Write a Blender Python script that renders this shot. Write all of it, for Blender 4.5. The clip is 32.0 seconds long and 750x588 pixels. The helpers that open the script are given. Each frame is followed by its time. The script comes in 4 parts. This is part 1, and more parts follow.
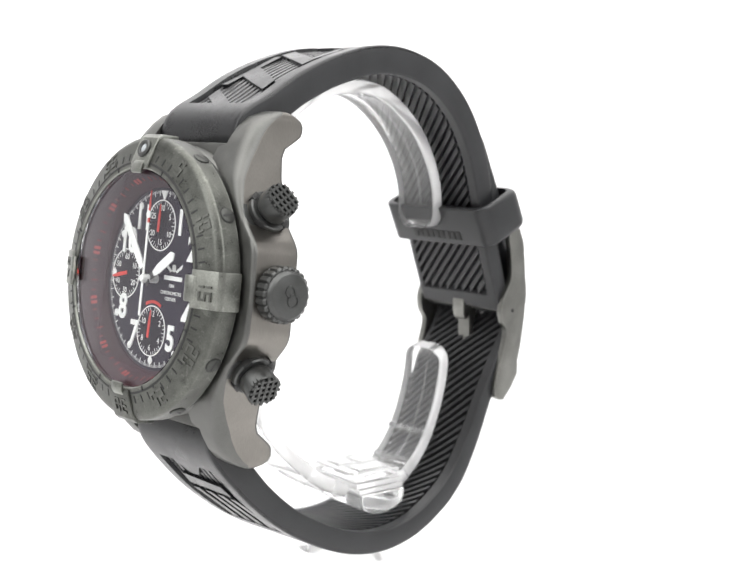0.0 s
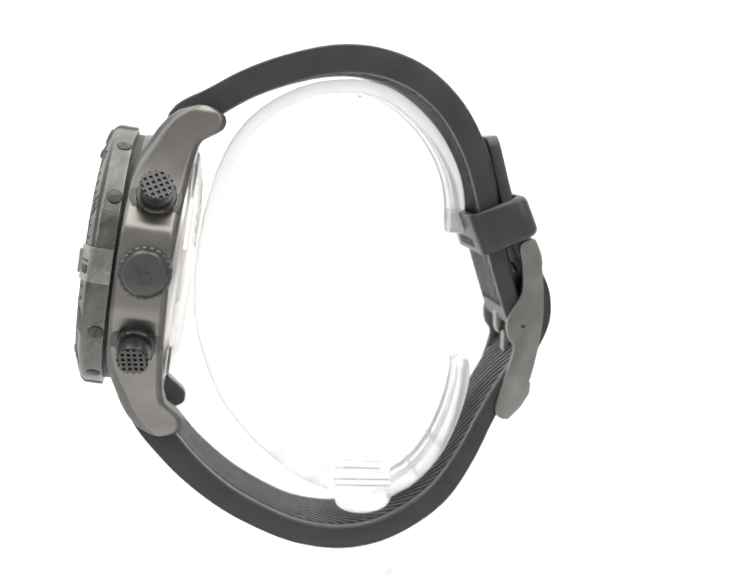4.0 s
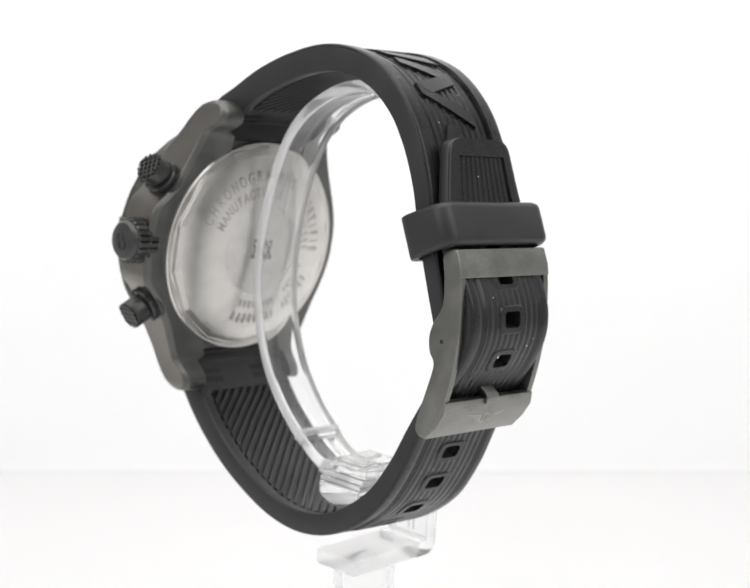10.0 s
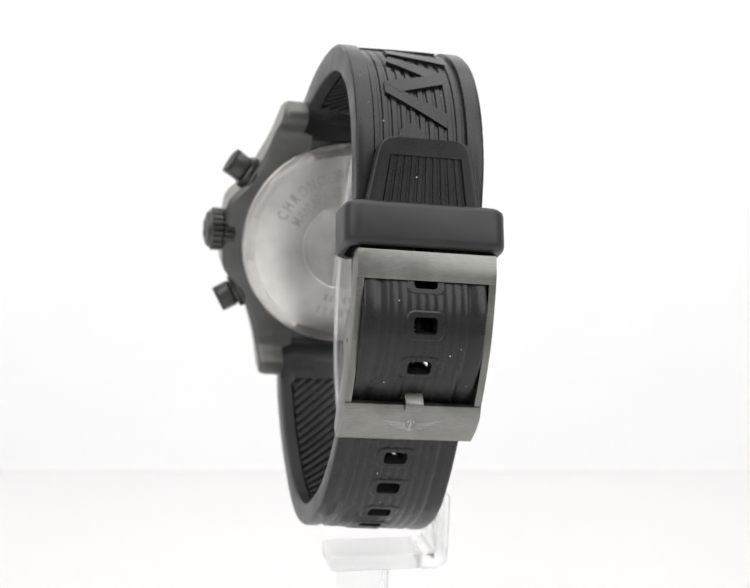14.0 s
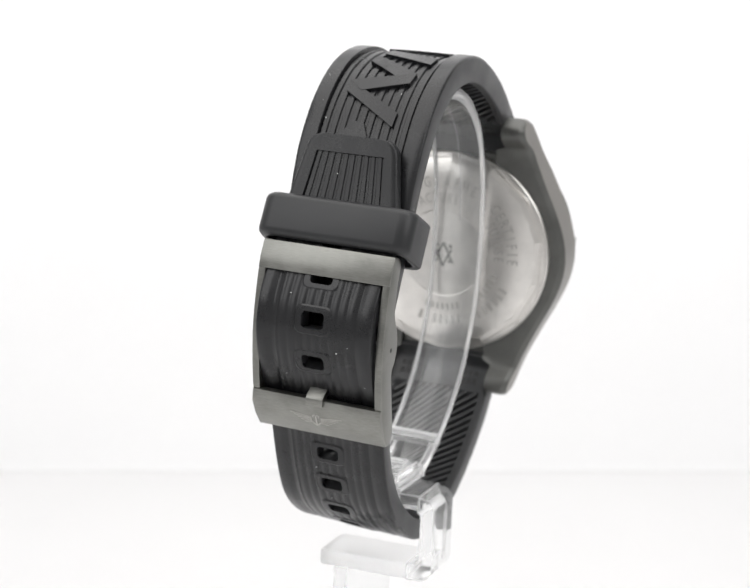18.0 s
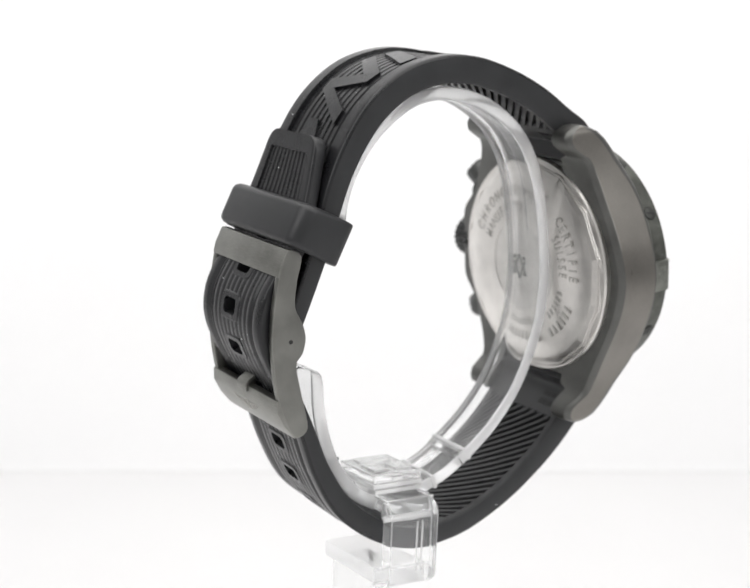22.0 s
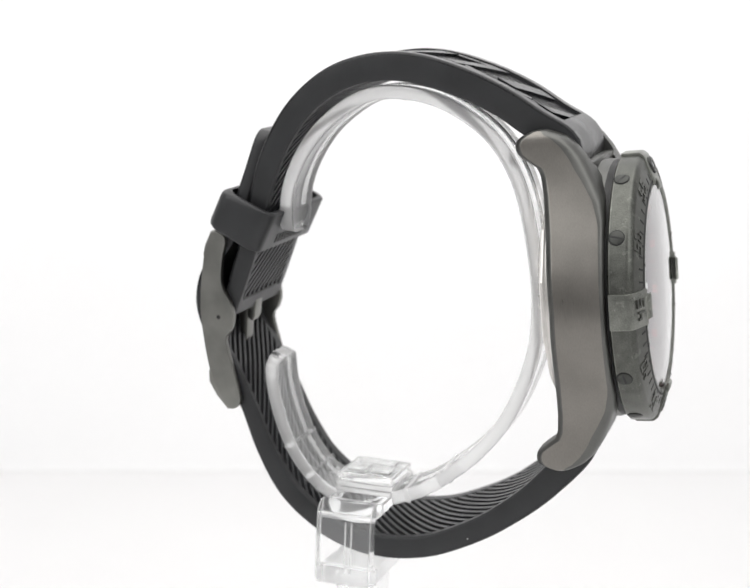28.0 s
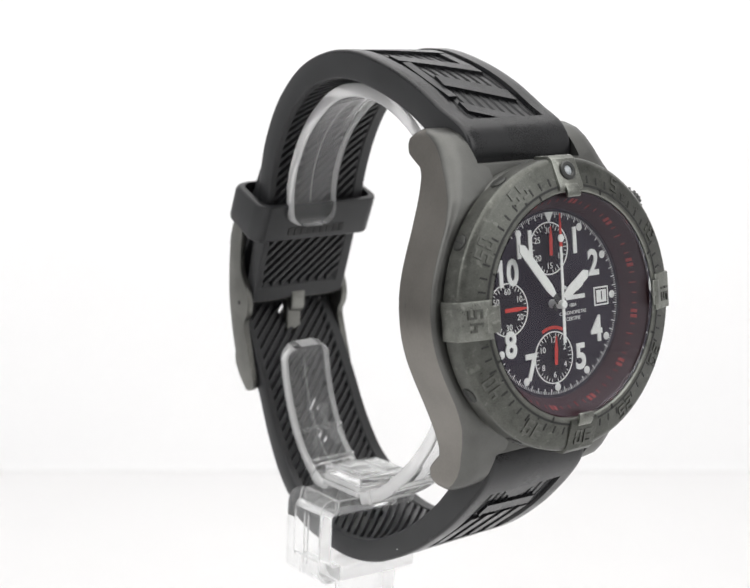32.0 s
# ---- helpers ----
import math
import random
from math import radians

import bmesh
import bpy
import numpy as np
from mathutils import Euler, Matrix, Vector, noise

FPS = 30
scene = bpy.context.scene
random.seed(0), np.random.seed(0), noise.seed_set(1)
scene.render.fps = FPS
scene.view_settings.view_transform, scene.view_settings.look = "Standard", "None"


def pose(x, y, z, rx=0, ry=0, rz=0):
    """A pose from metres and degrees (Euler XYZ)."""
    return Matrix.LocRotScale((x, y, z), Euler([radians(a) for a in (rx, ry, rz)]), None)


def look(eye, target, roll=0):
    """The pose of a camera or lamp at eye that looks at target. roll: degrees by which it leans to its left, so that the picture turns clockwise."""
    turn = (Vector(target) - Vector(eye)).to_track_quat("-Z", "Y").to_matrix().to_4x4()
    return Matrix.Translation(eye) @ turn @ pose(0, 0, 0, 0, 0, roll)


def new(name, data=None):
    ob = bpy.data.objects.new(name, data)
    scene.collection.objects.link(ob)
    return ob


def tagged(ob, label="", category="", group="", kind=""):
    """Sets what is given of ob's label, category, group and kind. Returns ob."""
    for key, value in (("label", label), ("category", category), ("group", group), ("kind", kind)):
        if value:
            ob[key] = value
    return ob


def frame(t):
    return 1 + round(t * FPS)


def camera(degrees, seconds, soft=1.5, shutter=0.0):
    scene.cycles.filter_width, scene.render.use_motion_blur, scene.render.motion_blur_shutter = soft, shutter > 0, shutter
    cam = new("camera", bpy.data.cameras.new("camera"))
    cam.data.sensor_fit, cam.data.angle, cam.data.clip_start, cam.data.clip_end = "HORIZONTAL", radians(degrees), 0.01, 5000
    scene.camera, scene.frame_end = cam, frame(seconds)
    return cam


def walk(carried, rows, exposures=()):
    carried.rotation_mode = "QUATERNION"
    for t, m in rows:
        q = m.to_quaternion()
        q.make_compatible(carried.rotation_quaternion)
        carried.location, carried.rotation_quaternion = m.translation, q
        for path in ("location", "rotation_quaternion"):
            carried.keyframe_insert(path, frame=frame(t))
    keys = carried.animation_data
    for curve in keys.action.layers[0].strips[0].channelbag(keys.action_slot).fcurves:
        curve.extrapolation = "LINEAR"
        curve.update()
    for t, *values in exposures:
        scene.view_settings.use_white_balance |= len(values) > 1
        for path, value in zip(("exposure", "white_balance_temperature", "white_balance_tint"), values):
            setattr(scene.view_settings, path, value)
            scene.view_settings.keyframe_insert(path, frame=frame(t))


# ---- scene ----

# ------------------------------------------------------------ camera
EYE = Vector((0.0, -0.255, 0.109574))
AHEAD = Vector((-0.00081, 0.98706, -0.160353)).normalized()
cam = camera(29.49, 32.0, soft=1.6)
cam.data.dof.use_dof, cam.data.dof.focus_distance, cam.data.dof.aperture_fstop = True, 0.226, 30.0
STILL = look(EYE, EYE + AHEAD)
walk(cam, [(0.0, STILL), (32.0, STILL)], exposures=[(0.0, 0.68), (3.4, 0.68), (5.4, 0.0), (32.0, 0.0)])

# the turntable leans a little to one side
LEAN = Matrix.Translation(EYE) @ Matrix.Rotation(radians(2.472), 4, AHEAD) @ Matrix.Translation(-EYE)
# the watch on the turntable: x to three o'clock, y to the buckle, z to twelve
REST = Matrix(((0.980637, 0.194166, -0.025514, -0.009984),
               (-0.189537, 0.973783, 0.125784, -0.045859),
               (0.049268, -0.118512, 0.991730, 0.073944),
               (0.0, 0.0, 0.0, 1.0)))

# ------------------------------------------------------------ light
world = bpy.data.worlds.new("studio")
world.use_nodes = True
scene.world = world
world.node_tree.nodes["Background"].inputs["Color"].default_value = (1.0, 0.99, 0.985, 1)
world.node_tree.nodes["Background"].inputs["Strength"].default_value = 0.46


def softbox(name, eye, target, sx, sy, watts, colour=(1, 1, 1)):
    data = bpy.data.lights.new(name, "AREA")
    data.shape, data.size, data.size_y, data.energy, data.color = "RECTANGLE", sx, sy, watts, colour
    ob = new(name, data)
    ob.matrix_world = look(eye, target)
    return ob


softbox("softbox_top", (0.0, 0.0, 0.62), (0, 0.02, 0), 0.75, 0.75, 3.2, (1.0, 0.985, 0.97))
softbox("softbox_side", (-0.52, -0.36, 0.5), (0, 0, 0.05), 0.45, 0.45, 1.15)
softbox("softbox_side", (0.52, -0.36, 0.5), (0, 0, 0.05), 0.45, 0.45, 1.15)
softbox("backdrop_light", (0.0, 0.24, 0.36), (0, 0.43, 0.14), 0.9, 0.1, 0.33)


# ------------------------------------------------------------ materials
def material(name, colour, rough, metal=0.0, spots=0.15, grain=0.05, size=2.0, fine=0.15, bump=0.02, stretch=(1, 1, 1), coat=0.0, ior=1.5, worn=0.0, gloss=0.5, turned=0.0, scuffs=0.0):
    """A surface with large stains and fine grain; size and fine in millimetres."""
    m = bpy.data.materials.new(name)
    m.use_nodes = True
    nodes, links = m.node_tree.nodes, m.node_tree.links
    b = nodes["Principled BSDF"]
    b.inputs["Metallic"].default_value, b.inputs["IOR"].default_value = metal, ior
    b.inputs["Coat Weight"].default_value, b.inputs["Specular IOR Level"].default_value = coat, gloss
    where = nodes.new("ShaderNodeTexCoord")
    mapping = nodes.new("ShaderNodeMapping")
    mapping.inputs["Scale"].default_value = stretch
    links.new(where.outputs["Object"], mapping.inputs["Vector"])
    big, small = nodes.new("ShaderNodeTexNoise"), nodes.new("ShaderNodeTexNoise")
    big.inputs["Scale"].default_value, small.inputs["Scale"].default_value = 1000 / size, 1000 / fine
    big.inputs["Detail"].default_value, small.inputs["Detail"].default_value = 4, 3
    links.new(where.outputs["Object"], big.inputs["Vector"])
    links.new(mapping.outputs["Vector"], small.inputs["Vector"])
    ramp = nodes.new("ShaderNodeMapRange")
    ramp.inputs["From Min"].default_value, ramp.inputs["From Max"].default_value = 0.25, 0.75
    ramp.inputs["To Min"].default_value, ramp.inputs["To Max"].default_value = 1 - spots, 1 + spots
    links.new(big.outputs["Fac"], ramp.inputs["Value"])
    ramp2 = nodes.new("ShaderNodeMapRange")
    ramp2.inputs["From Min"].default_value, ramp2.inputs["From Max"].default_value = 0.25, 0.75
    ramp2.inputs["To Min"].default_value, ramp2.inputs["To Max"].default_value = 1 - grain, 1 + grain
    links.new(small.outputs["Fac"], ramp2.inputs["Value"])
    both = nodes.new("ShaderNodeMath")
    both.operation = "MULTIPLY"
    links.new(ramp.outputs["Result"], both.inputs[0])
    links.new(ramp2.outputs["Result"], both.inputs[1])
    scale = nodes.new("ShaderNodeVectorMath")
    scale.operation = "SCALE"
    scale.inputs[0].default_value = colour
    links.new(both.outputs["Value"], scale.inputs["Scale"])
    links.new(scale.outputs["Vector"], b.inputs["Base Color"])
    if worn:
        geo, edge, rub = nodes.new("ShaderNodeNewGeometry"), nodes.new("ShaderNodeMapRange"), nodes.new("ShaderNodeMath")
        edge.inputs["From Min"].default_value, edge.inputs["From Max"].default_value = 0.52, 0.62
        edge.inputs["To Min"].default_value, edge.inputs["To Max"].default_value = 1.0, 1.0 + 2 * worn
        rub.operation = "MULTIPLY"
        links.new(geo.outputs["Pointiness"], edge.inputs["Value"])
        links.new(edge.outputs["Result"], rub.inputs[0])
        links.new(both.outputs["Value"], rub.inputs[1])
        links.new(rub.outputs["Value"], scale.inputs["Scale"])
    if scuffs:      # small bright rubbed spots and short scratches
        spot, cut, add = nodes.new("ShaderNodeTexNoise"), nodes.new("ShaderNodeMapRange"), nodes.new("ShaderNodeMath")
        spot.inputs["Scale"].default_value, spot.inputs["Detail"].default_value, spot.inputs["Distortion"].default_value = 700, 7, 1.2
        cut.inputs["From Min"].default_value, cut.inputs["From Max"].default_value = 0.61, 0.69
        cut.inputs["To Min"].default_value, cut.inputs["To Max"].default_value = 1.0, 1.0 + scuffs
        add.operation = "MULTIPLY"
        links.new(where.outputs["Object"], spot.inputs["Vector"])
        links.new(spot.outputs["Fac"], cut.inputs["Value"])
        links.new(scale.inputs["Scale"].links[0].from_socket, add.inputs[0])
        links.new(cut.outputs["Result"], add.inputs[1])
        links.new(add.outputs["Value"], scale.inputs["Scale"])
    r = nodes.new("ShaderNodeMath")
    r.operation = "MULTIPLY"
    r.inputs[1].default_value = rough
    links.new(both.outputs["Value"], r.inputs[0])
    links.new(r.outputs["Value"], b.inputs["Roughness"])
    if turned:      # fine circular brushing round the thing's y axis
        lay = nodes.new("ShaderNodeTangent")
        lay.direction_type, lay.axis = "RADIAL", "Y"
        b.inputs["Anisotropic"].default_value = turned
        links.new(lay.outputs["Tangent"], b.inputs["Tangent"])
    if bump:
        bm = nodes.new("ShaderNodeBump")
        bm.inputs["Strength"].default_value = 0.5
        bm.inputs["Distance"].default_value = bump / 1000
        links.new(small.outputs["Fac"], bm.inputs["Height"])
        links.new(bm.outputs["Normal"], b.inputs["Normal"])
    return m


def glass(name, ior, rough, colour=(1, 1, 1), level=0.5, clear=1.0):
    m = bpy.data.materials.new(name)
    m.use_nodes = True
    b = m.node_tree.nodes["Principled BSDF"]
    b.inputs["Base Color"].default_value = (*colour, 1)
    b.inputs["Transmission Weight"].default_value = clear
    b.inputs["Roughness"].default_value, b.inputs["IOR"].default_value = rough, ior
    b.inputs["Specular IOR Level"].default_value = level
    return m


RUBBER = material("black rubber", (0.0225, 0.0233, 0.0250), 0.40, spots=0.2, grain=0.16, size=6, fine=0.14, bump=0.012, gloss=0.5)
SATIN = material("satin black rubber", (0.0110, 0.0113, 0.0128), 0.30, spots=0.25, grain=0.18, size=5, fine=0.16, bump=0.014, gloss=0.5)
STEEL = material("blackened steel", (0.222, 0.211, 0.194), 0.32, 1.0, spots=0.12, grain=0.07, size=7, fine=0.14, bump=0.0015, stretch=(1, 1, 0.08))
BLASTED = material("blasted dark steel", (0.150, 0.151, 0.144), 0.46, 1.0, spots=0.18, grain=0.14, size=5, fine=0.12, bump=0.005)
BEZEL = material("worn blackened bezel", (0.118, 0.121, 0.110), 0.38, 1.0, spots=0.26, grain=0.25, size=2.2, fine=0.18, bump=0.012, worn=1.3, scuffs=0.4)
RELIEF = material("bezel relief", (0.145, 0.148, 0.136), 0.42, 1.0, spots=0.2, grain=0.2, size=1.4, fine=0.18, bump=0.008)
BUCKLE = material("brushed blackened steel", (0.195, 0.195, 0.182), 0.38, 1.0, spots=0.16, grain=0.16, size=4, fine=0.1, bump=0.008, stretch=(0.08, 1, 1), worn=0.5)
# near black for small marks, and for shade painted into gaps, grooves, slots and notches
DARK = material("dark marks and recess shade", (0.02, 0.02, 0.02), 0.6, spots=0.2, size=3)
CAP = material("black coated steel", (0.085, 0.087, 0.085), 0.36, 0.8, spots=0.15, grain=0.1, size=3, fine=0.15, bump=0.006)
SILVER = material("brushed steel back", (0.72, 0.70, 0.67), 0.33, 1.0, spots=0.12, grain=0.08, size=7, fine=0.08, bump=0.002, stretch=(1, 1, 0.1))
TURNED = material("turned steel back", (0.80, 0.78, 0.75), 0.36, 1.0, spots=0.14, grain=0.08, size=6, fine=0.08, bump=0.002, turned=0.3)
MATT = material("matt steel centre", (0.73, 0.715, 0.69), 0.38, 1.0, spots=0.14, grain=0.1, size=4, fine=0.08, bump=0.002)
ETCH = material("etched steel", (0.085, 0.087, 0.082), 0.5, 1.0, spots=0.1, size=2)
ENGRAVED = material("engraved grey", (0.56, 0.55, 0.525), 0.5, 0.9, spots=0.1, size=2)
DIAL = material("navy black dial", (0.026, 0.023, 0.034), 0.5, gloss=0.08, spots=0.1, grain=0.1, size=3, fine=0.1, bump=0)
SUBDIAL = material("black subdial", (0.020, 0.018, 0.024), 0.5, gloss=0.08, spots=0.1, grain=0.1, size=3, fine=0.1, bump=0)
FLANGE = material("dark flange", (0.042, 0.018, 0.023), 0.45, gloss=0.15, spots=0.1, size=4, bump=0)
WHITE = material("white lume", (0.82, 0.84, 0.83), 0.5, spots=0.04, grain=0.03, size=1, bump=0)
PIP = material("grey luminous pip", (0.42, 0.45, 0.47), 0.2, spots=0.1, size=0.6, bump=0, coat=0.8)
RED = material("red lacquer", (0.62, 0.04, 0.028), 0.45, spots=0.1, size=1, bump=0)
RED_PRINT = material("dull red print", (0.36, 0.030, 0.028), 0.55, spots=0.15, size=1, bump=0)
SCRATCHED = material("lightly engraved steel", (0.30, 0.30, 0.285), 0.42, 1.0, spots=0.3, grain=0.2, size=0.8, fine=0.1)
PAPER = material("white paper", (0.92, 0.92, 0.925), 0.9, spots=0.012, grain=0.006, size=120, fine=3, bump=0)
TABLETOP = material("white tabletop", (0.78, 0.777, 0.78), 0.6, spots=0.012, grain=0.008, size=90, fine=2, bump=0)
ACRYLIC = glass("clear acrylic", 1.15, 0.06, (0.99, 0.995, 0.995), clear=0.92)
BAND = glass("bent clear acrylic", 1.42, 0.05, (0.985, 0.99, 0.99), clear=0.955)
# white mixed into edges and ridges stands in for light piped through the acrylic
PIPED_LIGHT = glass("acrylic whitened for piped light", 1.45, 0.14, (0.995, 0.995, 0.995), clear=0.62)
# clear like the bracket, with white added for the brightness of surrounding light
LIT_FOOT = glass("clear acrylic whitened as if lit", 1.07, 0.3, (0.99, 0.99, 0.99), clear=0.86)
CRYSTAL = glass("sapphire crystal", 1.42, 0.0)
CRYSTAL.node_tree.nodes["Principled BSDF"].inputs["Specular Tint"].default_value = (0.84, 0.77, 0.93, 1)

# ------------------------------------------------------------ mesh helpers, in millimetres
MM = 0.001
BASE = Vector((0, 40, -45.2))      # the watch's foot, on the lowest point of the strap
FOOT = Vector((-6.63, 66.33, -157.26))     # the foot of the stand's post


def mesh_of(name, bm, mat, origin, crease=32, flat=False):
    bmesh.ops.recalc_face_normals(bm, faces=bm.faces)
    for v in bm.verts:
        v.co = (v.co - origin) * MM
    me = bpy.data.meshes.new(name)
    bm.to_mesh(me)
    bm.free()
    me.materials.append(mat)
    if not flat:
        me.polygons.foreach_set("use_smooth", [True] * len(me.polygons))
        me.set_sharp_from_angle(angle=radians(crease))
    return me


def part(name, bm, mat, parent, label="", origin=None, crease=32, flat=False):
    ob = new(name, mesh_of(name, bm, mat, BASE if origin is None else origin, crease, flat))
    ob.parent = parent
    return tagged(ob, label)


def place(name, me, parent, m, label=""):
    ob = new(name, me)
    ob.parent = parent
    ob.matrix_basis = m
    return tagged(ob, label)


def at(p, origin=BASE):
    """A place in the watch's space, for a part with an origin of its own."""
    return Matrix.Translation((Vector(p) - origin) * MM)


def turn(deg):
    """A turn clockwise on the dial, from twelve."""
    return Matrix.Rotation(radians(deg), 4, "Y")


FRONT = Matrix.Rotation(radians(90), 4, "X")                       # drawn flat, seen from the dial side
BACK = Matrix(((-1, 0, 0, 0), (0, 0, 1, 0), (0, 1, 0, 0), (0, 0, 0, 1)))  # seen from the wrist side


def lathe(profile, n=96, bm=None, m=None):
    """Turns (radius, y) points about the y axis; closed where the radius is 0."""
    bm = bm or bmesh.new()
    rings = []
    for r, y in profile:
        if r < 1e-6:
            rings.append([bm.verts.new((0, y, 0))])
        else:
            rings.append([bm.verts.new((r * math.sin(2 * math.pi * k / n), y, r * math.cos(2 * math.pi * k / n))) for k in range(n)])
    for a, b in zip(rings, rings[1:]):
        for k in range(n):
            j = (k + 1) % n
            if len(a) == 1:
                bm.faces.new((a[0], b[k], b[j]))
            elif len(b) == 1:
                bm.faces.new((a[k], b[0], a[j]))
            else:
                bm.faces.new((a[k], b[k], b[j], a[j]))
    if m is not None:
        bm.transform(m)
    return bm


def prism(outline, d0, d1, axes="xzy", bevel=0.0, bm=None, m=None):
    """An outline pushed from d0 to d1; axes names the outline's two axes and the depth's."""
    out = bmesh.new()
    order = ["xyz".index(c) for c in axes]

    def put(a, b, d):
        v = [0, 0, 0]
        v[order[0]], v[order[1]], v[order[2]] = a, b, d
        return out.verts.new(v)

    low = [put(a, b, d0) for a, b in outline]
    top = [put(a, b, d1) for a, b in outline]
    out.faces.new(low)
    out.faces.new(top[::-1])
    for k in range(len(low)):
        j = (k + 1) % len(low)
        out.faces.new((low[k], low[j], top[j], top[k]))
    bmesh.ops.recalc_face_normals(out, faces=out.faces)
    if bevel:
        edges = [e for e in out.edges if len(e.link_faces) == 2 and e.calc_face_angle(0) > 0.6]
        bmesh.ops.bevel(out, geom=edges, offset=bevel, segments=2, affect="EDGES", profile=0.6, clamp_overlap=True)
    if m is not None:
        out.transform(m)
    if bm is None:
        return out
    me = bpy.data.meshes.new("t")
    out.to_mesh(me)
    out.free()
    bm.from_mesh(me)
    bpy.data.meshes.remove(me)
    return bm


def box(x0, x1, y0, y1, z0, z1, bevel=0.0, bm=None, m=None):
    return prism([(x0, z0), (x1, z0), (x1, z1), (x0, z1)], y0, y1, "xzy", bevel, bm, m)


def rounded(x0, x1, z0, z1, r, n=5):
    pts = []
    for cx, cz, a in ((x1 - r, z1 - r, 0), (x0 + r, z1 - r, 90), (x0 + r, z0 + r, 180), (x1 - r, z0 + r, 270)):
        for k in range(n + 1):
            t = radians(a + 90 * k / n)
            pts.append((cx + r * math.cos(t), cz + r * math.sin(t)))
    return pts


def words(text, size, depth, m, bm=None, stretch=1.0, bold=0.0):
    """Lettering in the built-in font, centred, laid out by the matrix m."""
    data = bpy.data.curves.new("words", "FONT")
    data.body, data.size, data.extrude = text, size, depth
    data.align_x, data.align_y = "CENTER", "CENTER"
    data.resolution_u, data.offset = 3, bold
    ob = bpy.data.objects.new("words", data)
    scene.collection.objects.link(ob)
    me = bpy.data.meshes.new_from_object(ob.evaluated_get(bpy.context.evaluated_depsgraph_get()))
    bpy.data.objects.remove(ob)
    bpy.data.curves.remove(data)
    me.transform(m @ Matrix.Diagonal((stretch, 1, 1, 1)))
    bm = bm or bmesh.new()
    bm.from_mesh(me)
    bpy.data.meshes.remove(me)
    return bm


class Path:
    """A smooth line in the y-z plane through a few points, by its length; side: where its outside lies."""

    def __init__(self, points, side):
        p = np.array(points, float)
        dense = []
        for i in range(len(p) - 1):
            a, b, c, d = p[max(i - 1, 0)], p[i], p[i + 1], p[min(i + 2, len(p) - 1)]
            for k in range(24):
                t = k / 24
                dense.append(0.5 * (2 * b + (c - a) * t + (2 * a - 5 * b + 4 * c - d) * t * t + (3 * b - a - 3 * c + d) * t ** 3))
        dense.append(p[-1])
        self.p, self.side = np.array(dense), side
        self.s = np.concatenate([[0], np.cumsum(np.linalg.norm(np.diff(self.p[:, :2], axis=0), axis=1))])
        self.length = float(self.s[-1])
        self.roll = None      # (lengths, weights) where the band rolls to one side

    def at(self, s):
        return [float(np.interp(s, self.s, self.p[:, k])) for k in range(3)]

    def put(self, s, x, n):
        """The place at length s, x across and n outside of the line."""
        y, z, _ = self.at(s)
        a, b = self.at(max(s - 0.6, 0)), self.at(min(s + 0.6, self.length))
        ty, tz = b[0] - a[0], b[1] - a[1]
        q = math.hypot(ty, tz)
        if self.roll:
            n += float(np.interp(s, *self.roll)) * (0.25 - 0.0227 * x)
        return Vector((x, y - self.side * tz / q * n, z + self.side * ty / q * n))

    def near(self, z, y_min=0):
        """The length at which the line passes the height z, past y_min."""
        ok = self.p[:, 0] >= y_min
        return float(self.s[ok][np.argmin(np.abs(self.p[ok, 1] - z))])

# ------------------------------------------------------------ the studio
TABLE = -0.090


def sweep():
    """White paper that rises behind the table."""
    bm = bmesh.new()
    line = [(0.427, TABLE), (0.430, TABLE + 0.004), (0.430, 0.3), (0.430, 1.1)]
    rows = [[bm.verts.new((x, y, z)) for y, z in line] for x in (-1.1, -0.4, 0.0, 0.4, 1.1)]
    for a, b in zip(rows, rows[1:]):
        for k in range(len(line) - 1):
            bm.faces.new((a[k], a[k + 1], b[k + 1], b[k]))
    bmesh.ops.recalc_face_normals(bm, faces=bm.faces)
    bmesh.ops.solidify(bm, geom=bm.faces[:], thickness=-0.003)
    me = bpy.data.meshes.new("backdrop")
    bm.to_mesh(me)
    bm.free()
    me.materials.append(PAPER)
    me.polygons.foreach_set("use_smooth", [True] * len(me.polygons))
    me.set_sharp_from_angle(angle=radians(40))
    return tagged(new("backdrop", me), "white paper backdrop rising behind the table", "backdrop", kind="structure")


sweep()
bm = bmesh.new()
bmesh.ops.create_cube(bm, size=1.0)
for v in bm.verts:
    v.co = (v.co.x * 2.2, -0.2365 + v.co.y * 1.327, TABLE - 0.01 + v.co.z * 0.02)
bmesh.ops.bevel(bm, geom=bm.edges[:], offset=0.001, segments=2, affect="EDGES")
me = bpy.data.meshes.new("tabletop")
bm.to_mesh(me)
bm.free()
me.materials.append(TABLETOP)
tagged(new("tabletop", me), "smooth white table under the watch stand", "table", kind="structure")

# ------------------------------------------------------------ the watch
watch = tagged(new("wristwatch"), "blackened steel chronograph wristwatch with black rubber strap on clear stand", "wristwatch")


def smooth_table(pairs, z):
    return np.interp(z, [a for a, _ in pairs], [b for _, b in pairs])


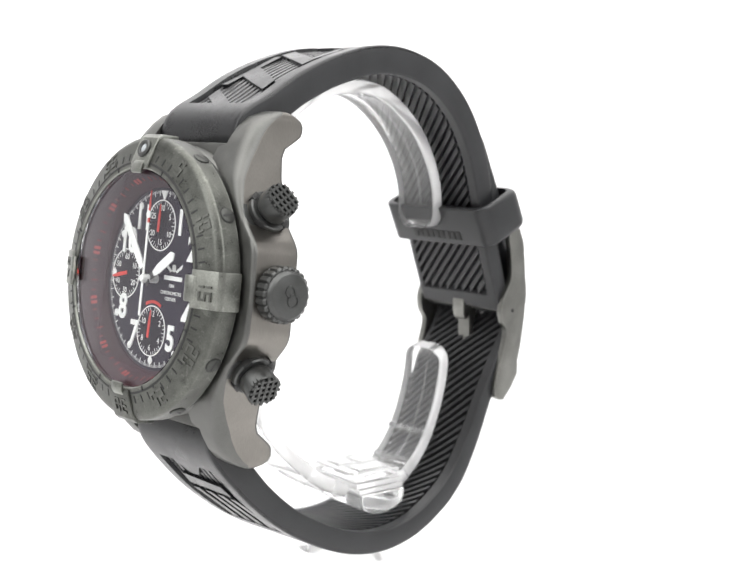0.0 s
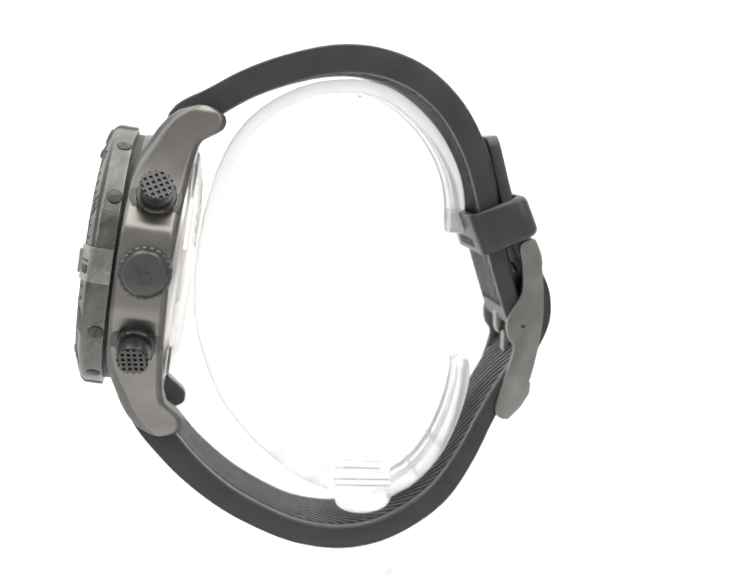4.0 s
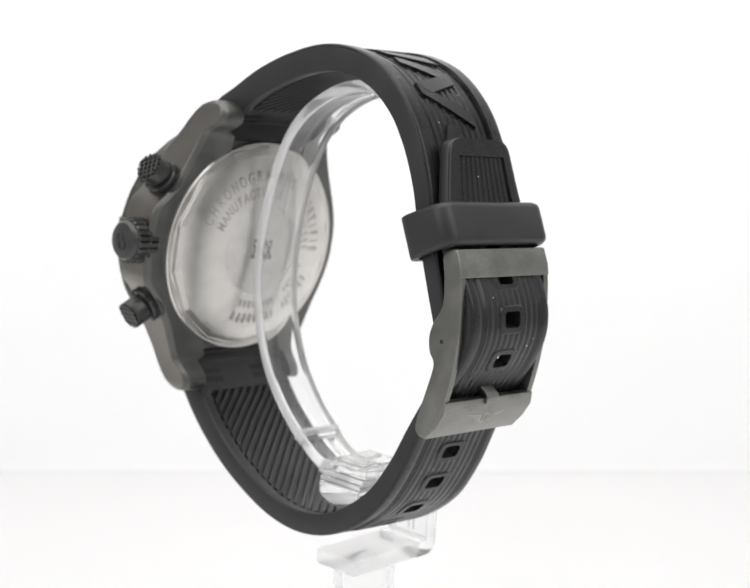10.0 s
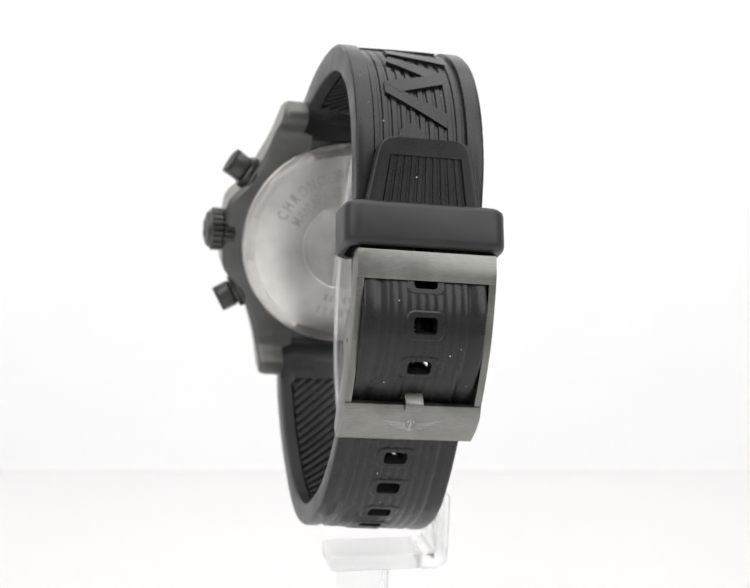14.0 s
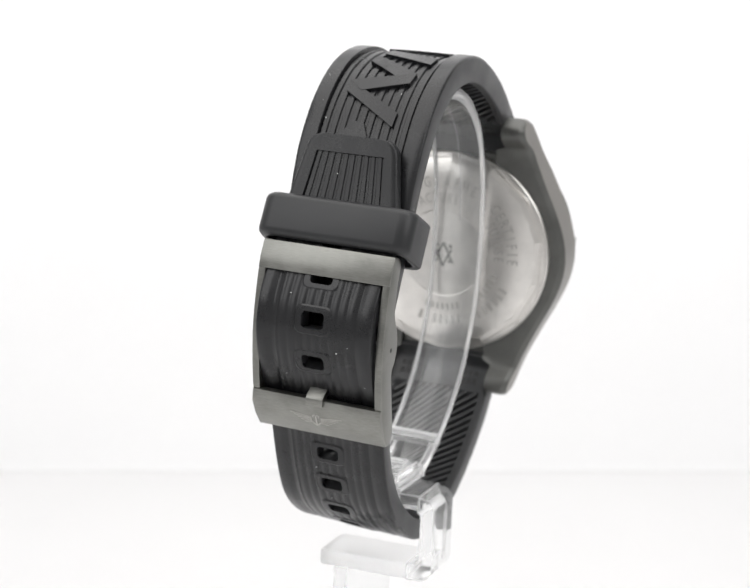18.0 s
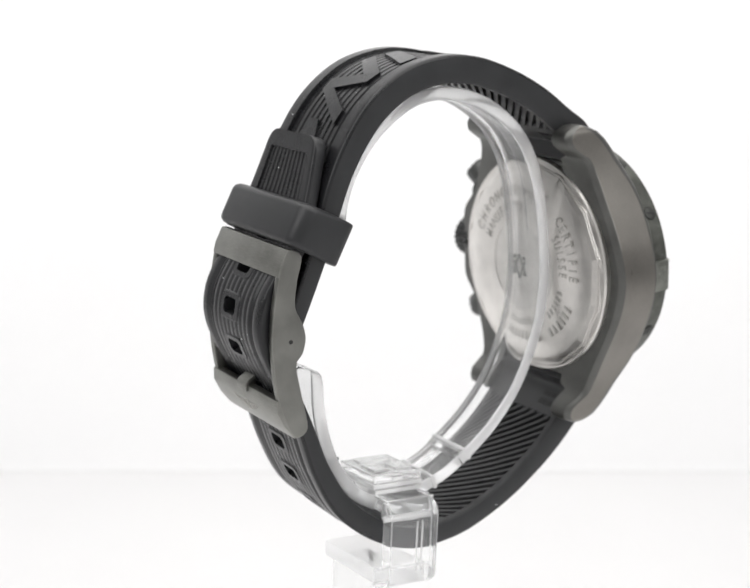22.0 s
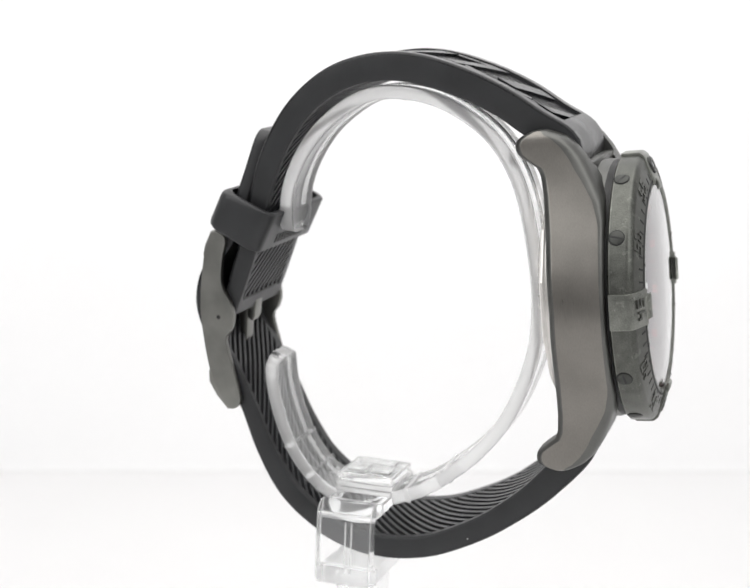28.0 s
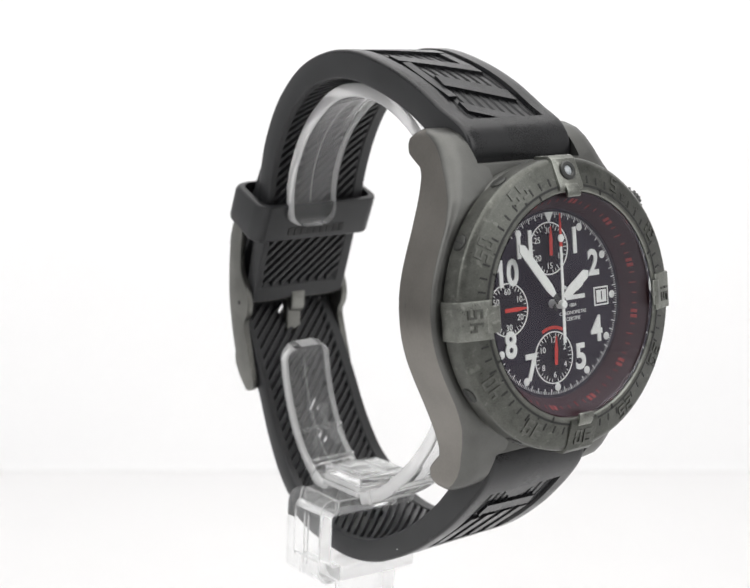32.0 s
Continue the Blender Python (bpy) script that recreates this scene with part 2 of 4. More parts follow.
def flank(side):
    """One side of the case with its two lugs: rows of a rounded section from the lower lug to the upper."""
    zs = np.concatenate([[-28.3, -28.1, -27.6], np.arange(-27, 27.1, 0.75), [27.6, 28.1, 28.3]])
    if side > 0:
        wide = [(-29, 15.6), (-24, 16.1), (-19, 17.2), (-15.5, 18.6), (-12, 20.3), (-9.6, 21.9), (-8.4, 23.4), (-7.2, 24.5), (0, 24.9), (7.2, 24.5), (8.4, 23.4), (9.6, 21.9), (12, 20.3), (15.5, 18.6), (19, 17.2), (24, 16.1), (29, 15.6)]
    else:
        wide = [(-29, 15.2), (-23, 16.2), (-17.7, 18.1), (-13.3, 20.1), (-8, 22.6), (-4, 23.9), (0, 24.3), (4, 23.9), (8, 22.6), (13.3, 20.1), (17.7, 18.1), (23, 16.2), (29, 15.2)]
    front = [(0, 1.7), (14, 1.75), (17, 2.1), (20, 3.3), (23.5, 5.0), (25.5, 6.4), (27, 8.0), (28, 10.2), (28.3, 11.4)]
    rear = [(0, 10.5), (12, 11.0), (18, 11.5), (21, 11.95), (22.4, 12.5), (23.6, 14.3), (24.6, 15.7), (26, 16.2), (27.2, 15.7), (28, 14.2), (28.3, 12.8)]
    def sm(t, z):
        r = float(np.interp(abs(z), [12, 15], [1.3, 4.0])) if side > 0 else 3.5
        return np.mean([smooth_table(t, z + r * d) for d in (-1, -0.75, -0.5, -0.25, 0, 0.25, 0.5, 0.75, 1)])

    bm, rows = bmesh.new(), []
    for z in zs:
        X, F, K = sm(wide, z), smooth_table(front, abs(z)), smooth_table(rear, abs(z))
        X -= float(np.interp(abs(z), [0, 27.3, 27.9, 28.3], [0.1, 0.25, 0.5, 1.1]))
        inner = 10.9 if abs(z) > 22.3 else 9.0
        h = K - F
        cf = min(float(np.interp(abs(z), [0, 13, 22], [0.5, 0.7, 1.9])), 0.3 * h)
        cb = min(1.05, 0.25 * h)
        sec = [(inner, F), (X - cf * 1.3, F), (X - cf * 0.45, F + cf * 0.2), (X - cf * 0.1, F + cf * 0.6), (X, F + cf * 1.1), (X, F + cf * 1.1 + 0.12),
               (X, K - cb - 0.12), (X, K - cb), (X - 0.12 * cb, K - 0.75 * cb), (X - 0.85 * cb, K - 0.1 * cb), (X - 1.1 * cb, K), (inner, K)]
        rows.append([bm.verts.new((side * x, y, z)) for x, y in sec])
    for a, b in zip(rows, rows[1:]):
        for k in range(len(a)):
            j = (k + 1) % len(a)
            bm.faces.new((a[k], a[j], b[j], b[k])).material_index = 1 if k in (4, 5, 6) else 0
    bm.faces.new(rows[0])
    bm.faces.new(rows[-1])
    return bm


case = part("case", lathe([(0, 2.4), (21.6, 2.4), (21.9, 3.0), (21.9, 9.4), (20.9, 10.6), (0, 10.6)]), BLASTED, watch, "blackened steel middle case")
part("case_block", box(-11.6, 11.6, 4.5, 10.9, -22.5, 22.5, 0.5), BLASTED, case)
# a near-black ring fills the gap below the bezel, its colour standing for shade
part("gap_shade", lathe([(20.8, 0.6), (21.7, 0.6), (21.7, 3.0), (20.8, 3.0), (20.8, 0.6)]), DARK, case, "dark ring standing for the shade under the bezel")
for side in (1, -1):
    ob = part("flank", flank(side), BLASTED, watch, "brushed case flank with two curved lugs", crease=38)
    ob.data.materials.append(STEEL)      # only the outer face is brushed

# ---- bezel
bezel = part("bezel", lathe([(17.3, 0.8), (17.3, -3.75), (17.55, -3.95), (18.1, -3.9), (18.25, -3.85), (21.4, -2.846), (21.7, -2.75), (21.9, -2.62), (22.2, -2.36), (22.35, -2.2), (22.48, -2.0), (22.55, -1.8), (22.55, -1.6), (22.55, 0.8), (22.55, 1.0), (22.3, 1.25), (18, 1.25), (17.3, 0.8)], 144),
             BEZEL, watch, "worn black rotating bezel with engraved minutes", crease=25)
# no groove is cut: a thin dark ring on top carries its shade
part("groove_shade", lathe([(18.46, -3.76), (18.44, -3.83), (18.12, -3.94), (18.08, -3.88), (18.46, -3.76)], 144), DARK, bezel, "raised dark ring standing for a groove's shade")
SLOPE = math.degrees(math.atan2(1.15, 3.6))


def on_bezel(deg, r, lift=0.0):
    """Flat drawing laid on the bezel's slope at a clockwise angle."""
    y = -3.9 + (r - 18.1) * 1.15 / 3.6 - lift
    return turn(deg) @ Matrix.Translation((0, y, r)) @ Matrix.Rotation(radians(-SLOPE), 4, "X") @ FRONT


SEGMENTS = {"0": "abcdef", "1": "bc", "2": "abged", "3": "abgcd", "4": "fgbc", "5": "afgcd"}


def block_figures(text, w, h, t, depth, m):
    """Square figures cut from straight strokes, centred, laid out by m."""
    bm, v = bmesh.new(), (h - 3 * t) / 2
    for k, c in enumerate(text):
        x0 = (k - (len(text) - 1) / 2) * (w + 0.55) - w / 2
        for q in SEGMENTS[c]:
            a0, a1, b0 = {"a": (0, w, h - t), "g": (0, w, t + v), "d": (0, w, 0), "f": (0, t, 2 * t + v), "b": (w - t, w, 2 * t + v),
                          "e": (0, t, t), "c": (w - t, w, t)}[q]
            b1 = b0 + (t if q in "agd" else v)
            if c == "1" and q == "b":
                b1 += t
            if c in "14" and q == "c":
                b0 -= t
            x, y = x0, b0 - h / 2
            prism([(x + a0, y), (x + a1, y), (x + a1, y + b1 - b0), (x + a0, y + b1 - b0)], -0.1, depth, "xyz", 0, bm, m)
    return bm


for deg in (21, 69, 111, 159, 201, 249, 291, 339):
    part("ring_joint", box(-0.16, 0.16, -4.0, -3.86, 17.45, 18.3, m=turn(deg)), DARK, bezel, "dark joint across the inner ring")

for k in range(60):
    if min(k % 15, 15 - k % 15) < 2 and k % 15 in (0, 1, 14):
        continue
    if k % 5:
        part("tick", box(-0.14, 0.14, -0.05, 0.06, -0.6, 0.6, m=on_bezel(k * 6, 19.3) @ FRONT.inverted()), DARK, bezel)
    else:
        part("numeral", block_figures(str(k), 1.4, 2.45, 0.36, 0.13, on_bezel(k * 6, 20.35)), RELIEF, bezel, "raised bezel numeral", flat=True)
        part("tick", box(-0.14, 0.14, -0.05, 0.06, -0.25, 0.25, m=on_bezel(k * 6, 18.5) @ FRONT.inverted()), DARK, bezel)

for k, deg in enumerate((0, 90, 180, 270)):
    half, tab = (2.5, 1.4) if deg == 0 else (2.9, 1.5 if deg == 180 else 2.0)
    bm = prism([(1.15, 22.9), (-1.9, 22.9), (-2.7, 22.3), (-4.25, 18.2), (-4.25, 17.5), (-3.4, 17.5), (-2.0, 21.5), (1.15, 21.8)], -half, half, "yzx", 0.22)
    bm.transform(turn(deg))
    rider = part("rider", bm, BEZEL, watch, "raised rider tab on the bezel", crease=25)
    bm = prism([(-4.1, 18.6), (-4.6, 17.9), (-4.8, 17.0), (-4.7, 16.5), (-4.3, 16.5), (-4.25, 17.2), (-3.9, 17.6)], -tab, tab, "yzx", 0.3)
    bm.transform(turn(deg))
    part("hook", bm, BEZEL, rider)
    if deg:
        part("numeral", block_figures(("", "15", "30", "45")[k], 1.4, 2.4, 0.36, 0.13, on_bezel(deg, 20.3, 0.29)), RELIEF, rider, flat=True)
    else:
        up = on_bezel(0, 20.5, 0.35) @ Matrix.Rotation(radians(90), 4, "X")
        part("pip_ring", lathe([(0.78, -0.1), (0.78, 0.25), (0.95, 0.36), (1.3, 0.36), (1.5, 0.2), (1.5, -0.1), (0.78, -0.1)], 32, m=up), CAP, rider, "dark ring round the pip")
        part("pip", lathe([(0, 0.3), (0.45, 0.27), (0.78, 0.08), (0.78, -0.1)], 32, m=up), PIP, rider, "white luminous pip")

screw_bm = lathe([(0, -0.1), (1.15, -0.1), (1.15, 0.16), (1.0, 0.24), (0, 0.24)], 28)
screw_me = mesh_of("screw", screw_bm, ETCH, Vector())
slot_me = mesh_of("slot", box(-0.95, 0.95, 0.2, 0.262, -0.16, 0.16), DARK, Vector())
ring_me = mesh_of("screw_seat", lathe([(1.1, 0.0), (1.32, 0.0), (1.32, 0.05), (1.1, 0.05), (1.1, 0.0)], 28), DARK, Vector())
for k, deg in enumerate((30, 60, 120, 150, 210, 240, 300, 330)):
    m = at((0, 0, 0)) @ turn(deg) @ Matrix.Translation((0, -0.2 * MM, 22.5 * MM)) @ Matrix.Rotation(radians(-90), 4, "X") @ Matrix.Rotation(radians(180), 4, "X")
    screw = place("screw", screw_me, watch, m, "slotted steel screw in the bezel side")
    place("slot", slot_me, screw, Matrix.Rotation(radians(35 + 67 * k), 4, "Y"))
    place("screw_seat", ring_me, screw, Matrix.Identity(4))

# ---- crystal, dial and flange
SHIFT = -0.3
dome = [(17.12 * math.sin(radians(a)), -3.7 - 0.9 * (1 - (math.sin(radians(a))) ** 2)) for a in range(0, 91, 9)]
under = [(r, y + 1.0) for r, y in dome][::-1]
crystal = part("crystal", lathe(dome + under, 96), CRYSTAL, watch, "clear domed watch crystal", crease=60)
crystal.visible_shadow = False
flange = part("flange", lathe([(17.2, -2.6), (17.2, -2.2), (14.7, 1.2), (14.7, 1.9), (17.3, 1.9), (17.3, -2.6), (17.2, -2.6)], 96), FLANGE, watch, "dark sloping flange with red marks")


def on_flange(deg, r):
    y = -2.2 + (17.2 - r) * 3.4 / 2.5
    return turn(deg) @ Matrix.Translation((0, y - 0.03, r - 0.02)) @ Matrix.Rotation(math.atan2(3.4, 2.5), 4, "X") @ FRONT


for k in range(60):
    if k % 5 == 0:
        bm = bmesh.new()
        for q in (-0.42, 0.42):
            box(q - 0.26, q + 0.26, -0.02, 0.03, -0.5, 0.5, 0, bm, on_flange(k * 6 + 12, 16.0) @ FRONT.inverted())
        part("red_figure", bm, RED_PRINT, flange, "small red figure, unreadable", flat=True)
    else:
        part("red_tick", box(-0.06, 0.06, -0.02, 0.03, -0.35 - 0.35 * (k % 5 == 2), 0.35, m=on_flange(k * 6 + 12, 16.0) @ FRONT.inverted()), RED_PRINT, flange, flat=True)

D = 1.6
dial = part("dial", lathe([(0, D), (14.9, D), (14.9, D + 0.5), (0, D + 0.5)], 96), DIAL, watch, "navy black dial with white figures")


def flat_at(x, z, up=0.0, deg=0.0):
    return Matrix.Translation((x + SHIFT, D - 0.03 - up, z)) @ turn(deg) @ FRONT


for k in range(240):
    if k % 4 == 0:
        size = 0.55 if k % 20 else 0.8
        part("minute_mark", box(-0.07, 0.07, D - 0.05, D, 14.2 - size * 1.6, 14.2, m=turn(k * 1.5)), WHITE, dial, flat=True)
fine_bm = bmesh.new()
for k in range(240):
    if k % 4:
        box(-0.035, 0.035, D - 0.04, D, 13.75, 14.2, 0, fine_bm, turn(k * 1.5))
tagged(part("fifth_marks", fine_bm, WHITE, dial, flat=True), kind="stuff")
for h in range(1, 12):
    part("hour_dot", lathe([(0, D - 0.18), (0.45, D - 0.16), (0.62, D - 0.05), (0.62, D)], 20, m=turn(h * 30) @ Matrix.Translation((0, 0, 13.1))), WHITE, dial)
part("triangle", prism([(-0.95, 14.2), (0.95, 14.2), (0, 12.5)], D - 0.15, D, "xzy"), WHITE, dial, flat=True)
for h in (1, 2, 4, 5, 7, 8, 10, 11):
    a = radians(h * 30)
    r = 10.6 if h in (1, 2, 4, 5) else 10.9
    bm = words(str(h), 5.6, 0.09, flat_at(r * math.sin(a) - SHIFT, r * math.cos(a), 0.06), stretch=0.86, bold=0.17)
    part("hour_figure", bm, WHITE, dial, "white luminous hour figure", flat=True)

for cx, cz, names in ((0.0, 8.6, ("30", "5", "10", "15", "20", "25")), (-9.2, 0.1, ("60", "10", "20", "30", "40", "50")), (-0.2, -8.4, ("12", "2", "4", "6", "8", "10"))):
    m = Matrix.Translation((cx + SHIFT, 0, cz))
    sub = part("subdial", lathe([(0, D - 0.03), (3.75, D - 0.03), (3.95, D - 0.03), (3.95, D)], 48, m=m), SUBDIAL, watch, "small black subdial with a white ring")
    part("ring", lathe([(3.92, D - 0.09), (4.12, D - 0.09), (4.12, D), (3.92, D), (3.92, D - 0.09)], 64, m=m), WHITE, sub)
    for k, s in enumerate(names):
        a = radians(60 * k)
        part("figure", words(s, 1.35, 0.02, flat_at(cx + 2.75 * math.sin(a), cz + 2.75 * math.cos(a), 0.04)), WHITE, sub, flat=True)
    bm = bmesh.new()
    for k in range(36):
        long = 0.75 if k % 3 == 0 else 0.45
        if k % 6:
            box(-0.05, 0.05, D - 0.07, D - 0.02, 3.8 - long, 3.8, 0, bm, m @ turn(10 * k))
    part("ticks", bm, WHITE, sub, flat=True)

date = part("date_window", prism([(9.0, -1.5), (12.2, -1.5), (12.2, 1.5), (9.0, 1.5)], D - 0.1, D, "xzy"), WHITE, watch, "white framed date window", flat=True)
part("date_frame", prism([(9.25, -1.25), (11.95, -1.25), (11.95, 1.25), (9.25, 1.25)], D - 0.12, D, "xzy"), SUBDIAL, date, flat=True)
part("date_disc", prism([(9.5, -1.0), (11.7, -1.0), (11.7, 1.0), (9.5, 1.0)], D - 0.14, D, "xzy"), WHITE, date, flat=True)
part("date_figure", words("1", 2.0, 0.02, flat_at(10.6 - SHIFT, 0, 0.14)), SUBDIAL, date, flat=True)
bm = bmesh.new()
box(1.9, 7.0, D - 0.05, D, 0.15, 0.85, 0, bm)
part("maker_bar", bm, WHITE, dial, "plain white bar for the maker's mark", flat=True)
bm = bmesh.new()
for s in (1, -1):
    prism([(4.5 + s * 0.5, 1.7), (4.5 + s * 2.4, 2.9), (4.5 + s * 2.2, 2.2), (4.5 + s * 0.9, 1.4)], D - 0.05, D, "xzy", 0, bm)
prism(rounded(4.0, 5.0, 1.5, 2.7, 0.4, 3), D - 0.05, D, "xzy", 0, bm)
emblem = part("emblem", bm, WHITE, dial, "small white winged emblem", flat=True)
for text, z, size in (("1884", -0.75, 0.8), ("CHRONOMETRE", -1.9, 0.8), ("CERTIFIE", -2.85, 0.8)):
    part("dial_words", words(text, size, 0.02, flat_at(4.5, z, 0.01)), WHITE, dial, flat=True)
bm = bmesh.new()
for k in range(7):
    box(-0.3, 0.3, D - 0.05, D, 4.45, 4.95, 0, bm, Matrix.Translation((-0.2 + SHIFT, 0, -8.4)) @ turn(-24 + 8 * k))
part("red_words", bm, RED, dial, "short red line of unreadable words", flat=True)


# ---- pointers
def pointer(outline, y0, y1, deg, cx=0.0, cz=0.0):
    return prism(outline, y0, y1, "xzy", 0.05, m=Matrix.Translation((cx + SHIFT, 0, cz)) @ turn(deg))


hour = part("hour_pointer", pointer([(-0.45, 1.6), (0.45, 1.6), (0.8, 3.2), (0.8, 7.4), (0, 8.2), (-0.8, 7.4), (-0.8, 3.2)], 0.0, 0.2, 56.5), WHITE, watch, "broad white luminous hour pointer", flat=True)
part("stem", pointer([(-0.5, -1.2), (0.5, -1.2), (0.5, 1.7), (-0.5, 1.7)], 0.02, 0.22, 56.5), CAP, hour, flat=True)
minute = part("minute_pointer", pointer([(-0.45, 2.0), (0.45, 2.0), (0.75, 3.6), (0.75, 11.9), (0, 12.8), (-0.75, 11.9), (-0.75, 3.6)], -0.5, -0.3, -39.0), WHITE, watch, "long white luminous minute pointer", flat=True)
part("stem", pointer([(-0.5, -1.4), (0.5, -1.4), (0.5, 2.1), (-0.5, 2.1)], -0.48, -0.28, -39.0), CAP, minute, flat=True)
chrono = part("chronograph_pointer", pointer([(-0.3, -6.0), (0.3, -6.0), (0.24, 9.0), (-0.24, 9.0)], -1.0, -0.85, 1.0), WHITE, watch, "thin white chronograph pointer with a red tip", flat=True)
part("tip", pointer([(-0.3, 8.9), (0.3, 8.9), (0.08, 14.0), (-0.08, 14.0)], -1.02, -0.83, 1.0), RED, chrono, "red tip", flat=True)
part("dot", lathe([(0, -1.1), (0.6, -1.1), (0.6, -0.9), (0, -0.9)], 20, m=Matrix.Translation((SHIFT, 0, 0)) @ turn(1.0) @ Matrix.Translation((0, 0, 10.2))), WHITE, chrono)
part("cap", lathe([(0, -1.3), (0.55, -1.25), (0.7, -1.0), (0.7, 1.6)], 24, m=Matrix.Translation((SHIFT, 0, 0))), WHITE, chrono)

NEEDLE = [(-0.3, -1.1), (0.3, -1.1), (0.34, 1.4), (0.12, 3.4), (-0.12, 3.4), (-0.34, 1.4)]
for cx, cz, deg in ((0.0, 8.6, 2.0), (-0.2, -8.4, 4.0)):
    part("subdial_pointer", pointer(NEEDLE, D - 0.6, D - 0.5, deg, cx, cz), RED, watch, "short red subdial pointer", flat=True)
needle_bm = prism(NEEDLE, D - 0.6, D - 0.5, "xzy", 0.05)
seconds = new("seconds_pointer", mesh_of("seconds_pointer", needle_bm, RED, Vector(), flat=True))
seconds.parent = watch
tagged(seconds, "short red running seconds pointer")
SECONDS_AT = at((-9.2 + SHIFT, 0, 0.1))

# ---- crown and pushers
SIDE = Matrix.Rotation(radians(-90), 4, "Z")       # a lathe's y axis laid along x


def knurled(r, teeth, y0, y1, depth):
    bm = bmesh.new()
    n = teeth * 4
    rings = []
    mid = (y0 + y1) / 2
    for y, f in ((y0, 0.9), (y0 + 0.3, 1.0), (mid - 0.3, 1.0), (mid, 0.93), (mid + 0.3, 1.0), (y1 - 0.3, 1.0), (y1, 0.93)):
        rings.append([bm.verts.new((f * (r - (depth if k % 4 == 0 else 0)) * math.sin(2 * math.pi * k / n), y, f * (r - (depth if k % 4 == 0 else 0)) * math.cos(2 * math.pi * k / n))) for k in range(n)])
    for a, b in zip(rings, rings[1:]):
        for k in range(n):
            bm.faces.new((a[k], b[k], b[(k + 1) % n], a[(k + 1) % n]))
    bm.faces.new(rings[0])
    bm.faces.new(rings[-1])
    return bm


CROWN = Matrix.Translation((-0.7, 6.6, 0.3)) @ SIDE
bm = knurled(4.35, 22, 23.0, 27.8, 0.35)
bm.transform(CROWN)
crown = part("crown", bm, CAP, watch, "black knurled screw-down crown", crease=20)
part("crown_cap", lathe([(0, 29.05), (2.0, 28.95), (3.3, 28.6), (3.75, 28.1), (3.85, 27.6), (3.85, 27.2)], 48, m=CROWN), CAP, crown)
part("crown_stem", lathe([(3.3, 22), (3.3, 24.2)], 32, m=CROWN), DARK, crown)
bm = bmesh.new()
for q, r in ((0.75, 0.8), (-0.75, 0.95)):
    lathe([(r - 0.17, 28.7), (r - 0.17, 29.12), (r + 0.17, 29.12), (r + 0.17, 28.7), (r - 0.17, 28.7)], 24, bm, Matrix.Translation((0, 0, q)) if not bm.verts else None)
    if q < 0:
        bm.verts.ensure_lookup_table()
        for v in bm.verts[-24 * 5:]:
            v.co.z += q
bm.transform(CROWN @ turn(25))
part("crown_mark", bm, CAP, crown, "plain raised mark of two loops")


def pusher(deg, lay):
    m = Matrix.Translation((0, 6.5, 0)) @ turn(deg) @ Matrix.Rotation(radians(90), 4, "X")
    seat = part("pusher", lathe([(0, 21.2), (4.1, 21.2), (4.4, 22.2), (4.4, 23.35), (4.2, 23.6), (3.5, 23.6), (3.4, 23.2), (2.6, 23.2), (2.6, 21.4), (0, 21.4)], 48, m=m), CAP, watch, "black screw-lock chronograph pusher")
    part("collar", lathe([(2.2, 23.0), (3.35, 23.0), (3.35, 24.4), (3.15, 24.65), (2.2, 24.65)], 40, m=m), CAP, seat)
    for k in range(4):
        part("notch", box(-0.75, 0.75, 23.3, 24.72, 2.6, 3.45, 0.05, m=m @ turn(45 + 90 * k)), DARK, seat)
    cap = part("button", lathe([(2.4, 22.8), (2.4, 24.8), (2.7, 25.2), (2.7, 27.6), (2.6, 27.85), (0, 27.85)], 40, m=m), CAP, seat)
    for tilt, top in ((lay, 28.3), (lay + 90, 28.24)):
        for i in (-1.95, -0.98, 0.0, 0.98, 1.95):
            half = math.sqrt(2.62 ** 2 - i ** 2)
            part("raised_line", box(-half, half, 27.3, top, i - 0.2, i + 0.2, 0, m=m @ turn(tilt)), CAP, cap, flat=True)


pusher(58.8, 32)
pusher(121.2, 10)

# ---- case back
def facet_ring(profile, sides=14, steps=6):
    """A ring round the y axis; profile: (inner radius, y, how far it is a polygon)."""
    bm, rings, n = bmesh.new(), [], sides * steps
    for r, y, poly in profile:
        ring = []
        for k in range(n):
            q = 2 * math.pi * k / n
            off = (k % steps - steps / 2) / steps * 2 * math.pi / sides
            d = r * (1 + poly * (1 / math.cos(off) - 1))
            ring.append(bm.verts.new((d * math.sin(q), y, d * math.cos(q))))
        rings.append(ring)
    for a, b in zip(rings, rings[1:]):
        for k in range(n):
            bm.faces.new((a[k], b[k], b[(k + 1) % n], a[(k + 1) % n]))
    bm.faces.new(rings[0])
    bm.faces.new(rings[-1])
    return bm


back = part("case_back", facet_ring([(20.45, 11.3, 0), (20.4, 11.8, 0), (19.75, 12.0, 1), (19.7, 12.2, 1), (19.45, 12.25, 1), (19.4, 12.42, 1), (18.45, 12.82, 1), (18.4, 12.6, 1)]), SILVER, watch, "bright steel case back with fourteen facets", flat=True)
part("back_rim", lathe([(21.0, 9.8), (21.0, 11.4), (20.75, 11.75), (20.45, 11.8), (20.3, 11.6)], 96), SILVER, back)
part("back_disc", lathe([(18.9, 12.62), (18.4, 12.86), (15, 13.6), (12, 13.88), (9.0, 14.02), (8.85, 13.9)], 96), TURNED, back, crease=15)
part("back_centre", lathe([(8.85, 13.7), (8.85, 13.9), (0, 14.0)], 96), MATT, back, "darker matt centre of the back", crease=15)


def back_at(deg, r, y):
    """Lettering round the back, its top outwards; clockwise from twelve as seen from behind."""
    return turn(-deg) @ Matrix.Translation((0, y, r)) @ BACK


